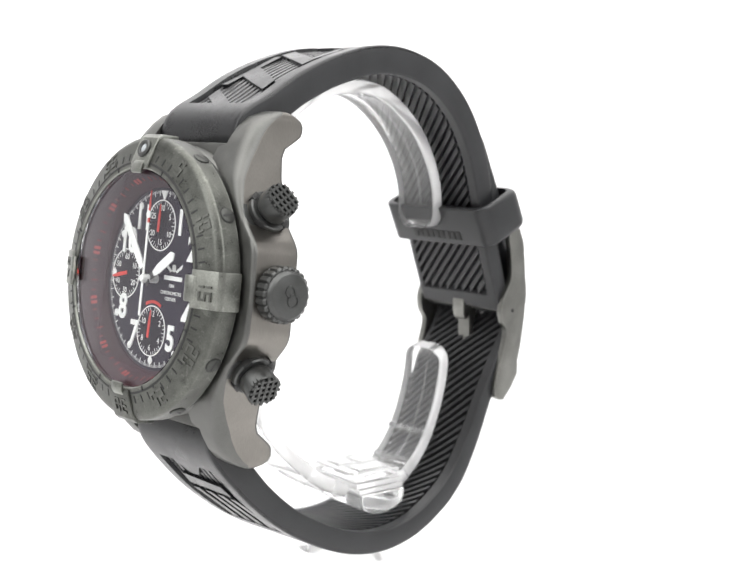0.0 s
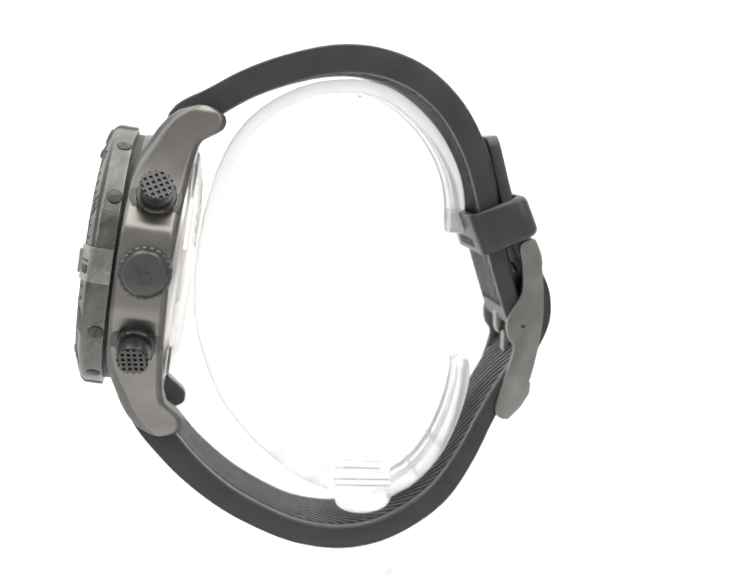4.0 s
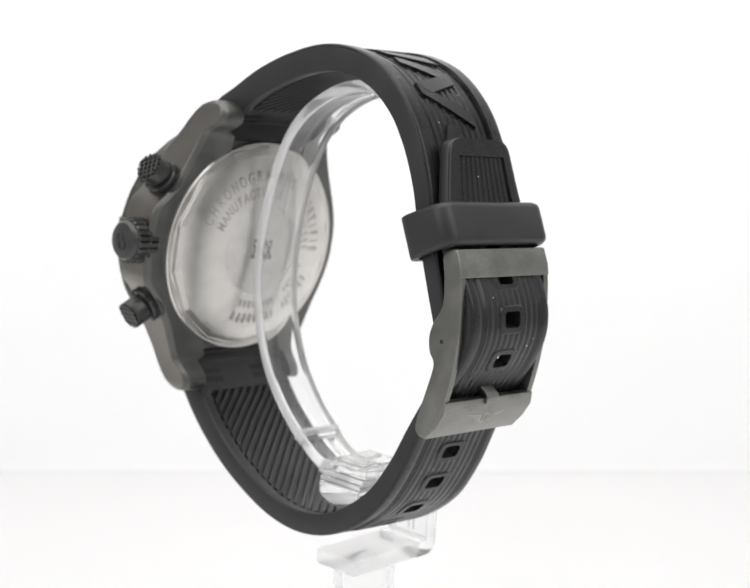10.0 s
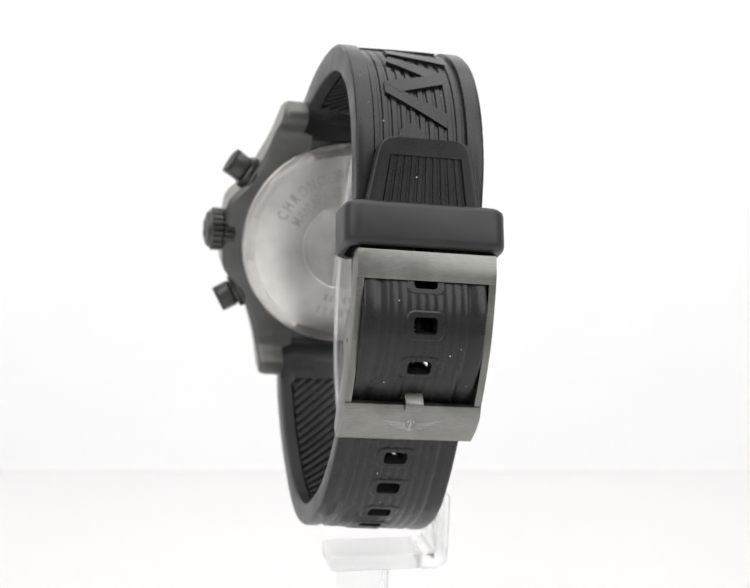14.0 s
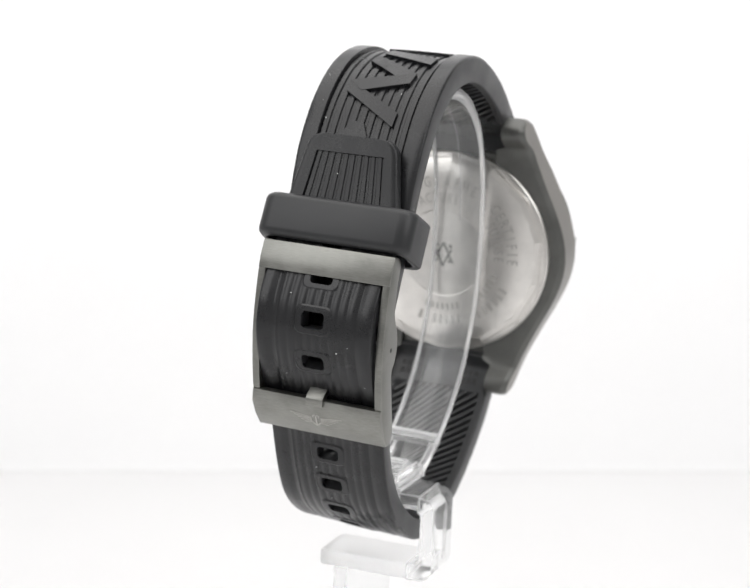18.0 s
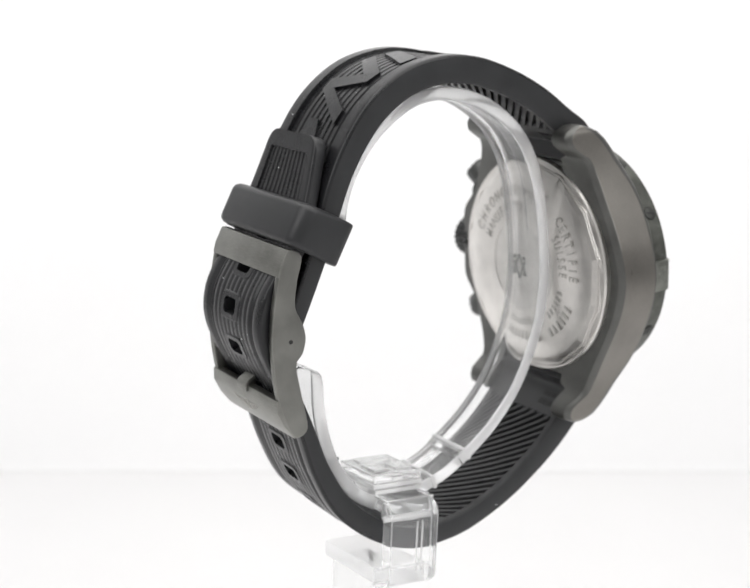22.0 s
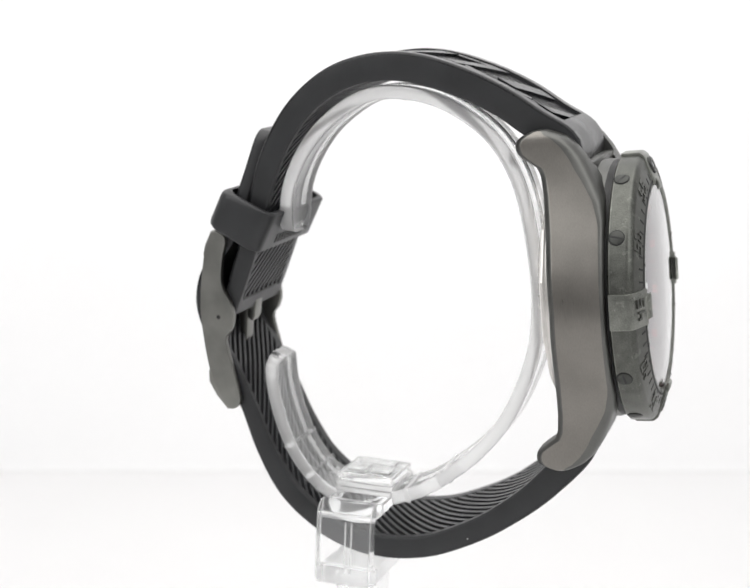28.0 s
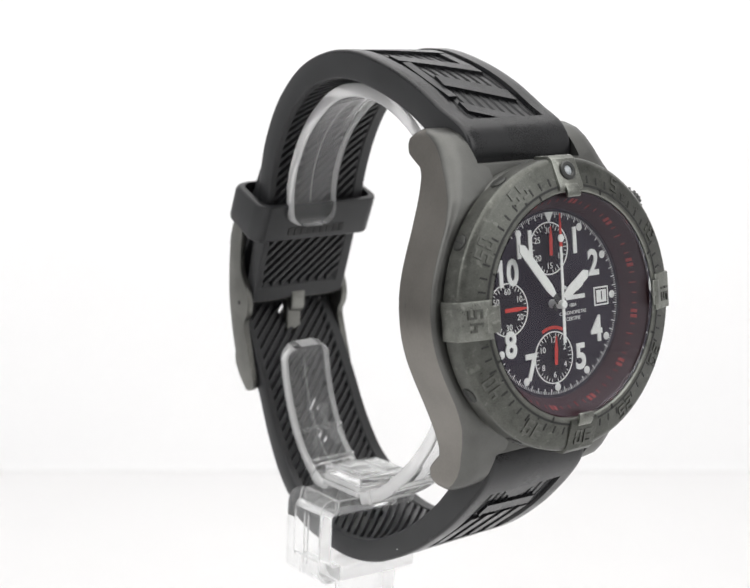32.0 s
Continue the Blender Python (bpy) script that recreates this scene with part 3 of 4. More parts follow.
def arc_words(text, first, step, r, size, y, parent):
    for k, c in enumerate(text):
        if c != " ":
            part("letter", words(c, size, 0.03, back_at(first + k * step, r, y), stretch=0.66, bold=0.02), ENGRAVED, parent, flat=True)


arc_words("CHRONOGRAPHE", -68, 8.35, 14.6, 3.2, 13.7, back)
arc_words("CERTIFIE", 45, 6.5, 14.2, 3.2, 13.76, back)
arc_words("MANUFACTURE", -67, 7.8, 11.4, 2.9, 13.94, back)
arc_words("SUISSE", 54, 7.0, 11.4, 2.9, 13.94, back)
# lines of words that cannot be read
for r, y, size, first, last in ((14.2, 13.76, 0.95, 116, 150), (14.2, 13.76, 0.95, 162, 202), (11.3, 13.94, 0.7, 108, 142), (11.3, 13.94, 0.7, 160, 202)):
    for deg in range(first, last, 6):
        part("engraved_bar", box(-0.32, 0.32, -0.03, 0.03, -size, size, m=back_at(deg, r, y) @ FRONT.inverted()), ENGRAVED, back, flat=True)
bm = bmesh.new()
for s in (1, -1):
    # two thin crossed strokes and small discs on either side of the middle
    prism([(s * -0.3, -2.6), (s * 1.6, 1.2), (s * 2.0, 1.0), (s * 0.2, -2.7)], 13.9, 14.04, "xzy", 0, bm)
    prism([(s * -0.2, 2.2), (s * 2.0, -1.9), (s * 2.4, -1.7), (s * 0.2, 2.4)], 13.9, 14.04, "xzy", 0, bm)
    for z in (1.7, -1.5):
        prism([(s * 1.5 + 0.4 * math.cos(q * math.pi / 8), z + 0.4 * math.sin(q * math.pi / 8)) for q in range(16)], 13.9, 14.035, "xzy", 0, bm)
part("back_emblem", bm, SCRATCHED, back, "plain engraved emblem", flat=True)

# ---- strap
UPPER = Path([(10.5, 20.4, 3.6), (9.3, 22.3, 4.9), (8.6, 24.2, 5.3), (9.5, 26.3, 5.2), (13.5, 29.2, 5.0), (19.0, 33.35, 4.9), (25.6, 36.95, 4.9), (33.0, 39.7, 4.9), (40.0, 40.45, 4.8), (47.2, 39.0, 4.7), (53.4, 35.2, 4.5),
              (58.0, 30.0, 4.3), (61.6, 23.5, 4.0), (65.3, 13.5, 3.6), (68.6, 6.0, 3.4), (71.6, -0.6, 3.0)], 1)
LOWER = Path([(10.4, -20.4, 3.6), (9.1, -22.4, 4.6), (8.8, -24.4, 4.8), (9.9, -26.6, 4.8), (13.2, -29.8, 4.9), (18.4, -34.3, 4.5), (25.0, -38.5, 4.2), (32.0, -41.4, 4.1), (39.0, -43.2, 4.0), (46.0, -43.3, 4.0), (52.5, -41.5, 3.9),
              (58.2, -37.8, 3.9), (63.1, -32.7, 3.8), (66.6, -25.7, 3.4), (69.1, -18.4, 3.0), (71.6, -12.1, 2.9), (74.7, -5.5, 2.9), (76.3, 0.0, 2.9), (75.6, 4.8, 2.8), (73.1, 9.0, 2.6),
              (70.0, 12.8, 2.5), (68.0, 17.0, 2.5), (65.9, 22.0, 2.4), (63.5, 28.4, 2.3), (62.6, 31.0, 2.2)], -1)

LOWER.roll = ([24.3, 38.3, LOWER.near(-25, 60), LOWER.near(-10, 68)], [0, 1, 1, 0])


def drift(y):
    """The strap lies a little askew towards the buckle."""
    return float(np.interp(y, [10, 30, 72], [0.0, -0.4, -0.6]))


def strap(path, width, columns, rows, outside, inside, holes=()):
    """A band: rows of lengths, columns of -1 to 1 across; holes: (length, half length, half width)."""
    bm = bmesh.new()
    top, low, solid = [], [], []
    for s in rows:
        y, z, th = path.at(s)
        w, o = width(s), drift(y)
        top.append([bm.verts.new(path.put(s, o + u * w, th / 2 + outside(s, u, w))) for u in columns])
        low.append([bm.verts.new(path.put(s, o + u * w, -th / 2 + inside(s, u, w))) for u in columns])
    R, C = len(rows) - 1, len(columns) - 1
    for i in range(R):
        row = []
        for j in range(C):
            s, u = (rows[i] + rows[i + 1]) / 2, (columns[j] + columns[j + 1]) / 2
            row.append(not any(abs(s - h) < hs and abs(u * width(s)) < hw for h, hs, hw in holes))
        solid.append(row)
    for i in range(R):
        for j in range(C):
            if not solid[i][j]:
                continue
            bm.faces.new((top[i][j], top[i + 1][j], top[i + 1][j + 1], top[i][j + 1])).material_index = 1
            bm.faces.new((low[i][j], low[i][j + 1], low[i + 1][j + 1], low[i + 1][j]))
            for di, dj, a, b in ((-1, 0, (i, j), (i, j + 1)), (1, 0, (i + 1, j), (i + 1, j + 1)), (0, -1, (i, j), (i + 1, j)), (0, 1, (i, j + 1), (i + 1, j + 1))):
                p, q = i + di, j + dj
                if 0 <= p < R and 0 <= q < C and solid[p][q]:
                    continue
                bm.faces.new((top[a[0]][a[1]], top[b[0]][b[1]], low[b[0]][b[1]], low[a[0]][a[1]]))
    return bm


def edge_round(u, w, r=0.55):
    d = (1 - abs(u)) * w
    return -(r - math.sqrt(max(r * r - (r - d) ** 2, 0))) if d < r else 0.0


def sunk(s, u, s0, s1):
    """The field of ribs on the wrist side lies sunk in the band."""
    return 0.9 if s0 < s < s1 and -0.865 < u < 0.74 else 0.0


RIM = 0.72
PITCH = 2 * RIM / 10
profile = [(-RIM + (k + f) * PITCH, up) for k in range(10) for f, up in ((0.0, 0), (0.27, 0), (0.38, 1), (0.89, 1))] + [(RIM, 0)]
panel_cols = [u for u, _ in profile]
edge_cols = [0.735, 0.8, 0.858, 0.872, 0.95, 0.975, 0.992, 1.0]
COLS = [-c for c in edge_cols[::-1]] + panel_cols + edge_cols
half_width = lambda path: (lambda s: float(np.interp(path.at(s)[0], [8, 14, 40, 60, 67, 80], [10.75, 11.05, 11.1, 11.1, 10.6, 10.2])))


def on_rib(u):
    """1 on a rib's top, 0 in the groove beside it."""
    return float(np.interp(u, panel_cols, [up for _, up in profile]))


def ribbed(s, u, w, start, end, depth, rib=0.30):
    if not (start < s < end) or abs(u) > RIM + 0.004:
        return 0.0
    return -depth + rib * on_rib(u)


P0, P1 = 8.2, UPPER.length
upper_rows = sorted(set([round(v, 3) for v in np.arange(0, UPPER.length, 0.9)] + [P0 - 0.02, P0 + 0.02, UPPER.length]))
upper = part("upper_strap", strap(UPPER, half_width(UPPER), COLS, upper_rows,
                                  lambda s, u, w: edge_round(u, w) + ribbed(s, u, w, P0, P1, 0.92, 0.28), lambda s, u, w: -edge_round(u, w, 0.4) + sunk(s, u, 11.8, UPPER.length - 3.4)),
             RUBBER, watch, "black rubber upper strap with a ribbed panel", crease=40)


upper.data.materials.append(SATIN)


def raised(path, owner, shapes):
    for k, c in enumerate(shapes):
        bm = bmesh.new()
        grid = []
        (s0, a0), (s1, a1), (s2, a2), (s3, a3) = c
        for i in range(9):
            t = i / 8
            row = []
            for s, x in ((s0 + (s1 - s0) * t, a0 + (a1 - a0) * t), (s3 + (s2 - s3) * t, a3 + (a2 - a3) * t)):
                y, _, th = path.at(s)
                for n in (-1.05, -0.12 + 0.02 * (k % 3)):
                    row.append(bm.verts.new(path.put(s, x + drift(y), th / 2 + n)))
            grid.append(row)
        for a, b in zip(grid, grid[1:]):
            bm.faces.new((a[1], a[3], b[3], b[1]))
            bm.faces.new((a[0], b[0], b[2], a[2]))
            bm.faces.new((a[0], a[1], b[1], b[0]))
            bm.faces.new((a[2], b[2], b[3], a[3]))
        bm.faces.new((grid[0][0], grid[0][2], grid[0][3], grid[0][1]))
        bm.faces.new((grid[-1][0], grid[-1][1], grid[-1][3], grid[-1][2]))
        part("raised_bar", bm, SATIN, owner, "plain raised rubber shape")


def bar(s, long, x0=-6.4, x1=6.4, slant=0.0):
    return [(s, x0), (s + slant, x1), (s + slant + long, x1), (s + long, x0)]


# a zigzag of plain raised bars along the panel
raised(UPPER, upper, [[(10.8, -5.8), (8.4, -1.5), (8.4, 3.4), (13.6, -5.8)], [(18.2, -5.2), (13.4, 6.6), (16.2, 6.6), (21.6, -4.4)], bar(15.0, 12.0, -6.8, -5.1),
                      [(28.2, -6.6), (22.2, 6.6), (25.0, 6.6), (30.9, -6.4)], bar(24.9, 6.4, 4.9, 6.6), [(35.9, -6.6), (31.5, 6.6), (34.3, 6.6), (38.5, -6.6)],
                      [(40.4, 3.4), (43.2, -6.4), (46.4, -6.4), (43.2, 3.4)], [(44.9, 3.7), (49.7, -5.3), (51.7, -3.4), (47.1, 4.4)],
                      [(52.7, 5.7), (49.7, -5.3), (52.2, -4.9), (54.7, 3.0)], [(52.8, 5.7), (58.3, -4.9), (60.9, -4.7), (55.0, 5.6)],
                      [(60.6, 0.5), (60.6, 2.8), (65.2, 5.0), (65.2, -1.8)]])

# the lower strap, with its row of holes and its tip
H2 = LOWER.near(-3.5, 70)
HOLES = [(H2 + 6.75 * k, 1.2, 1.95) for k in range(-7, 4) if k != -1]
TIP0 = LOWER.length - 15
Q0, Q1 = 9.4, 28.3
T0, T1 = LOWER.length - 12.5, LOWER.length - 3.0


def lower_width(s):
    w = half_width(LOWER)(s)
    if s > TIP0:
        w = w - (s - TIP0) / 15 * 3.2
        d = LOWER.length - s
        if d < 2.2:
            w -= 2.2 - math.sqrt(max(2.2 ** 2 - (2.2 - d) ** 2, 0))
    return w


def lower_outside(s, u, w):
    v = edge_round(u, w)
    v += ribbed(s, u, w, Q0, Q1, 0.9) + ribbed(s, u, w, T0, T1, 0.5, 0.2)
    if Q1 + 2 < s < T0 - 2:
        if 0.70 < abs(u) < 0.74:
            v -= 0.35
        elif abs(u) <= 0.70:
            v -= 0.08 * (1 - on_rib(u))
    return v


lower_rows = [round(v, 3) for v in np.arange(0, LOWER.length, 0.9)] + [LOWER.length - d for d in (0.0, 0.08, 0.3, 0.6, 1.0, 1.5)]
for a in (Q0, Q1, T0, T1):
    lower_rows += [a - 0.02, a + 0.02]
for h, hs, hw in HOLES:
    lower_rows = [v for v in lower_rows if not (abs(abs(v - h) - hs) < 0.35)] + [h - hs, h + hs]
lower_cols = sorted(set([c for c in COLS if abs(abs(c) - 0.19) > 0.003] + [-0.19, 0.19]))
lower = part("lower_strap", strap(LOWER, lower_width, lower_cols, sorted(set(lower_rows)), lower_outside, lambda s, u, w: -edge_round(u, w, 0.4) + sunk(s, u, 11.8, H2 + 1), HOLES),
             RUBBER, watch, "black rubber lower strap with a row of holes", crease=40)
lower.data.materials.append(SATIN)
raised(LOWER, lower, [[(9.3, -4.4), (9.3, 3.8), (12.4, 1.0), (12.4, -1.6)], [(13.6, -5.4), (14.3, 5.4), (16.8, 5.8), (16.2, -5.8)], bar(17.6, 10.3, -6.3, -4.5), bar(17.6, 10.3, -2.7, -0.9), bar(17.6, 10.3, 0.9, 2.7), bar(17.6, 10.3, 4.5, 6.3)])
for h, hs, hw in HOLES:
    bm, rings = bmesh.new(), []
    outer, inner, edge = rounded(-3.3, 3.3, -2.2, 2.2, 1.2, 4), rounded(-2.0, 2.0, -1.25, 1.25, 0.7, 4), rounded(-3.05, 3.05, -1.95, 1.95, 1.1, 4)
    y, _, th = LOWER.at(h)
    for pts, n in ((outer, 0.0), (edge, 0.2), (inner, 0.2), (inner, -0.4)):
        rings.append([bm.verts.new(LOWER.put(h + q, x + drift(y), th / 2 + n - 0.05)) for x, q in pts])
    for a, b in zip(rings, rings[1:]):
        for k in range(len(a)):
            j = (k + 1) % len(a)
            bm.faces.new((a[k], a[j], b[j], b[k]))
    part("hole_rim", bm, SATIN, lower, "raised rim round a strap hole")


def inner_ribs(path, owner, s0, s1, lean):
    """Slanting raised ribs on the wrist side, cut off square at both ends of their field."""
    s, reach = s0 - 9.4, 9.66
    while s < s1 + 9.4:
        ends = sorted(((s0 - s) / (lean * reach), (s1 - s) / (lean * reach)))
        u0, u1 = max(-1.0, ends[0]), min(0.858, ends[1])
        if u1 - u0 > 0.12:
            bm, grid = bmesh.new(), []
            steps = max(2, round(5 * (u1 - u0)))
            for i in range(steps + 1):
                u = u0 + (u1 - u0) * i / steps
                row = []
                for ds, n in ((-0.62, 0.95), (-0.45, -0.02), (0.45, -0.02), (0.62, 0.95)):
                    ss = min(max(s + lean * u * reach + ds, 1.0), path.length - 1)
                    y, _, th = path.at(ss)
                    row.append(bm.verts.new(path.put(ss, drift(y) + u * reach, -th / 2 + n)))
                grid.append(row)
            for a, b in zip(grid, grid[1:]):
                for k in range(3):
                    bm.faces.new((a[k], a[k + 1], b[k + 1], b[k]))
            bm.faces.new(grid[0])
            bm.faces.new(grid[-1])
            part("rib", bm, RUBBER, owner, crease=30)
        s += 2.0


inner_ribs(UPPER, upper, 11.8, UPPER.length - 3.4, -0.95)
inner_ribs(LOWER, lower, 11.8, H2 + 1, 0.95)
# two short rows of small moulded marks on the wrist side, not readable
for path, owner in ((UPPER, upper), (LOWER, lower)):
    for k in range(2):
        for x in (-8.4, -7.2, -6.0, -4.8, 4.0, 5.2, 6.4, 7.6):
            s = 6.6 + 2.1 * k
            bm = bmesh.new()
            vs = [[bm.verts.new(path.put(s + a, x + b, -path.at(s + a)[2] / 2 + n)) for a, b in ((0, 0), (1.2, 0), (1.2, 0.85), (0, 0.85))] for n in (0.1, -0.1)]
            bm.faces.new(vs[0])
            bm.faces.new(vs[1])
            for i in range(4):
                bm.faces.new((vs[0][i], vs[0][(i + 1) % 4], vs[1][(i + 1) % 4], vs[1][i]))
            part("moulded_mark", bm, DARK, owner, flat=True)

# ---- keeper
KEEP = Matrix.Translation((-0.65, 66.2, 15.95)) @ Matrix.Rotation(radians(30), 4, "X")    # local y outwards, z up the strap
outer, hollow = rounded(-13.6, 13.6, -5.3, 5.6, 2.6, 6), rounded(-12.3, 12.3, -4.2, 4.2, 1.6, 6)
bm, rings = bmesh.new(), []

for z in (-3.8, 3.8):
    for ease in ((90, 60, 30, 0) if z < 0 else (0, 30, 60, 90)):
        ring_pts = []
        for x, y in outer:
            r = float(np.interp(y, [-5.0, 5.0], [0.35, 1.3]))
            q, up = r * (1 - math.cos(radians(ease))), r * (1 - math.sin(radians(ease)))
            ring_pts.append(bm.verts.new((x * (1 - q / 13.6), y * (1 - q / 5.5), math.copysign(3.8 - up, z))))
        rings.append(ring_pts)
for z in (3.7, -3.7):
    rings.append([bm.verts.new((x, y, z)) for x, y in hollow])
for a, b in zip(rings, rings[1:] + rings[:1]):
    for k in range(len(a)):
        j = (k + 1) % len(a)
        bm.faces.new((a[k], a[j], b[j], b[k]))
bm.transform(KEEP)
keeper = part("keeper", bm, RUBBER, watch, "black rubber strap keeper loop", crease=40)
for q in range(9):
    part("moulded_mark", box(-6.4 + 1.45 * q, -5.4 + 1.45 * q, -5.42, -5.2, -2.6, -1.0, 0, m=KEEP), DARK, keeper, flat=True)

# ---- buckle
PLATE = [(72.0, 14.3), (73.2, 12.0), (74.3, 9.0), (75.5, 3.0), (75.9, -2.1), (75.4, -9.8), (74.0, -15.1), (72.2, -18.1), (69.9, -16.8), (70.7, -11.1), (71.5, -5.6), (70.2, -3.6), (69.5, -1.2), (69.9, 1.4), (71.2, 4.6), (70.6, 9.0), (69.6, 12.9)]
XB = -0.8


def eased(points, n=4):
    """A closed outline with its corners drawn into smooth curves."""
    p, out = np.array(points, float), []
    for i in range(len(p)):
        a, b, c, d = p[i - 1], p[i], p[(i + 1) % len(p)], p[(i + 2) % len(p)]
        for k in range(n):
            t = k / n
            out.append(tuple(0.5 * (2 * b + (c - a) * t + (2 * a - 5 * b + 4 * c - d) * t * t + (3 * b - a - 3 * c + d) * t ** 3)))
    return out


PLATE = eased(PLATE)
buckle = part("buckle", prism(PLATE, XB - 11.75, XB - 10.45, "yzx", 0.25), BUCKLE, watch, "brushed blackened steel pin buckle")
buckle.location.y += 0.3 * MM
part("side_plate", prism(PLATE, XB + 10.45, XB + 11.75, "yzx", 0.25), BUCKLE, buckle)
part("upper_bar", prism([(72.15, 14.4), (73.6, 11.9), (74.2, 10.0), (73.0, 9.7), (72.3, 11.5), (70.9, 14.0)], XB - 11.7, XB + 11.7, "yzx", 0.2), BUCKLE, buckle)
bow = [(75.5, -10.9), (75.6, -13.0), (74.4, -15.6), (72.5, -18.2), (71.3, -17.6), (73.0, -15.0), (74.0, -12.8), (74.1, -10.8)]
lower_bar = part("lower_bar", prism(bow, XB - 11.7, XB + 11.7, "yzx", 0.2), BUCKLE, buckle)
part("pin", lathe([(0, -11.3), (0.75, -11.3), (0.75, 11.3), (0, 11.3)], 20, m=Matrix.Translation((XB, 72.4, -1.2)) @ SIDE), CAP, buckle)
for s in (1, -1):
    part("pin_end", lathe([(0, 0.0), (0.38, 0.0), (0.38, 0.06), (0, 0.06)], 16, m=Matrix.Translation((XB + s * 11.72, 72.4, -1.2)) @ Matrix.Rotation(radians(-90 * s), 4, "Z")), DARK, buckle)
part("tongue", prism([(71.3, -0.6), (72.4, 0.2), (73.2, -1.0), (73.0, -5.5), (73.6, -8.8), (75.7, -10.0), (76.15, -10.6), (76.1, -11.8), (75.6, -11.9), (75.45, -11.2), (73.0, -10.2), (71.9, -7.0), (71.3, -2.5)], XB - 1.55, XB + 1.55, "yzx", 0.2), BUCKLE, buckle, "steel buckle tongue")
part("tongue_loop", prism([(69.6, 1.8), (70.6, 2.1), (71.6, 0.4), (71.6, -3.2), (70.6, -4.2), (69.9, -3.2), (69.4, -0.6)], XB - 1.5, XB + 1.5, "yzx", 0.3), BUCKLE, buckle, "steel loop of the tongue round the pin")
TILT = Matrix.Translation((XB, 74.92, -14.5)) @ Matrix.Rotation(radians(-24.8), 4, "X") @ BACK @ Matrix.Diagonal((0.84, 0.84, 1, 1))
bm = bmesh.new()
for s in (1, -1):      # spread feathers and an upright figure of thin lines
    for k in range(5):
        x, y = 5.6 - 0.75 * k, 1.05 - 0.52 * k
        prism([(s * 1.0, 0.42 - 0.3 * k), (s * x, y), (s * x, y - 0.13), (s * 1.0, 0.26 - 0.3 * k)], -0.05, 0.05, "xyz", 0, bm, TILT)
    prism([(s * 0.12, -1.5), (s * 0.9, -0.7), (s * 1.0, -0.85), (s * 0.2, -1.7)], -0.05, 0.06, "xyz", 0, bm, TILT)
    prism([(s * 0.15, 1.3), (s * 0.75, 0.9), (s * 0.6, 0.4), (s * 0.45, 0.45), (s * 0.55, 0.8), (s * 0.1, 1.1)], -0.05, 0.06, "xyz", 0, bm, TILT)
prism([(-0.12, -1.7), (0.12, -1.7), (0.12, 0.9), (-0.12, 0.9)], -0.05, 0.06, "xyz", 0, bm, TILT)
part("buckle_emblem", bm, ENGRAVED, lower_bar, "plain engraved winged shape", flat=True)

# ------------------------------------------------------------ the stand
stand = tagged(new("display_stand"), "clear acrylic watch stand with an open ring inside the strap", "display stand")


def spart(name, bm, label="", parent=None, crease=32, light_side=None, rim=0.0, mat=ACRYLIC):
    """A piece of clear acrylic; the edges facing along a given direction are whitened for piped light."""
    ob = part(name, bm, mat, parent or stand, label, FOOT, crease)
    if light_side is not None:
        ob.data.materials.append(PIPED_LIGHT)
        for f in ob.data.polygons:
            f.material_index = 1 if abs(f.normal.dot(light_side)) > 0.35 or len(f.vertices) > 8 else 0
    if rim:      # the narrow rounded edges are whitened too, for the light they refract
        ob.data.materials.append(PIPED_LIGHT)
        for f in ob.data.polygons:
            sides = sorted((ob.data.vertices[a].co - ob.data.vertices[b].co).length for a, b in f.edge_keys)
            f.material_index = 1 if len(sides) <= 4 and sides[0] < rim * MM else 0
    ob.visible_shadow = False
    return ob


def ribbon(points, x0, x1, thick, round_ends=(0, 0), bead=0.0):
    """A band bent along a line, with a thicker bead along both edges."""
    path = Path([(y, z, thick) for y, z in points], 1)
    bm, grid = bmesh.new(), []
    ss = sorted(set([round(v, 3) for v in np.arange(0, path.length, 1.2)] + [path.length] + [d for d in (0.3, 0.8, 1.6, 2.6) if round_ends[0]] + [path.length - d for d in (0.3, 0.8, 1.6, 2.6) if round_ends[1]]))
    for s in ss:
        cut = 0.0
        for use, d in zip(round_ends, (s, path.length - s)):
            if use and d < 3.0:
                cut = 3.0 - math.sqrt(9 - (3.0 - d) ** 2)
        a, b, h, g = x0 + cut, x1 - cut, thick / 2, thick / 2 - bead
        sec = [(a, -h + 0.3), (a + 0.3, -h), (a + 0.75, -h), (a + 1.15, -g), (b - 1.15, -g), (b - 0.75, -h), (b - 0.3, -h), (b, -h + 0.3),
               (b, h - 0.3), (b - 0.3, h), (b - 0.75, h), (b - 1.15, g), (a + 1.15, g), (a + 0.75, h), (a + 0.3, h), (a, h - 0.3)]
        grid.append([bm.verts.new(path.put(s, x, n)) for x, n in sec])
    for a, b in zip(grid, grid[1:]):
        for k in range(16):
            bm.faces.new((a[k], a[(k + 1) % 16], b[(k + 1) % 16], b[k]))
    bm.faces.new(grid[0])
    bm.faces.new(grid[-1])
    return bm


ACROSS = Vector((1, 0, 0))
RX0, RX1 = -8.3, 1.7
RING = [(60.2, 12.7), (58.9, 20.3), (55.6, 26.6), (50.6, 31.8), (43.5, 35.6), (36.0, 35.8), (28.2, 33.0), (21.2, 27.0), (17.2, 18.5), (15.6, 7.0), (15.6, -2.0), (17.2, -10.5), (22.0, -20.5), (28.4, -27.6), (35.5, -32.6)]
ARM = [(54.5, -36.2), (58.4, -33.4), (62.2, -28.2), (64.4, -22.0), (65.4, -16.0), (65.4, -11.6), (64.6, -9.6)]
ring = spart("ring", ribbon(RING, RX0, RX1, 2.4, (1, 0), 0.1), "clear acrylic open ring", crease=50, light_side=ACROSS, mat=BAND)
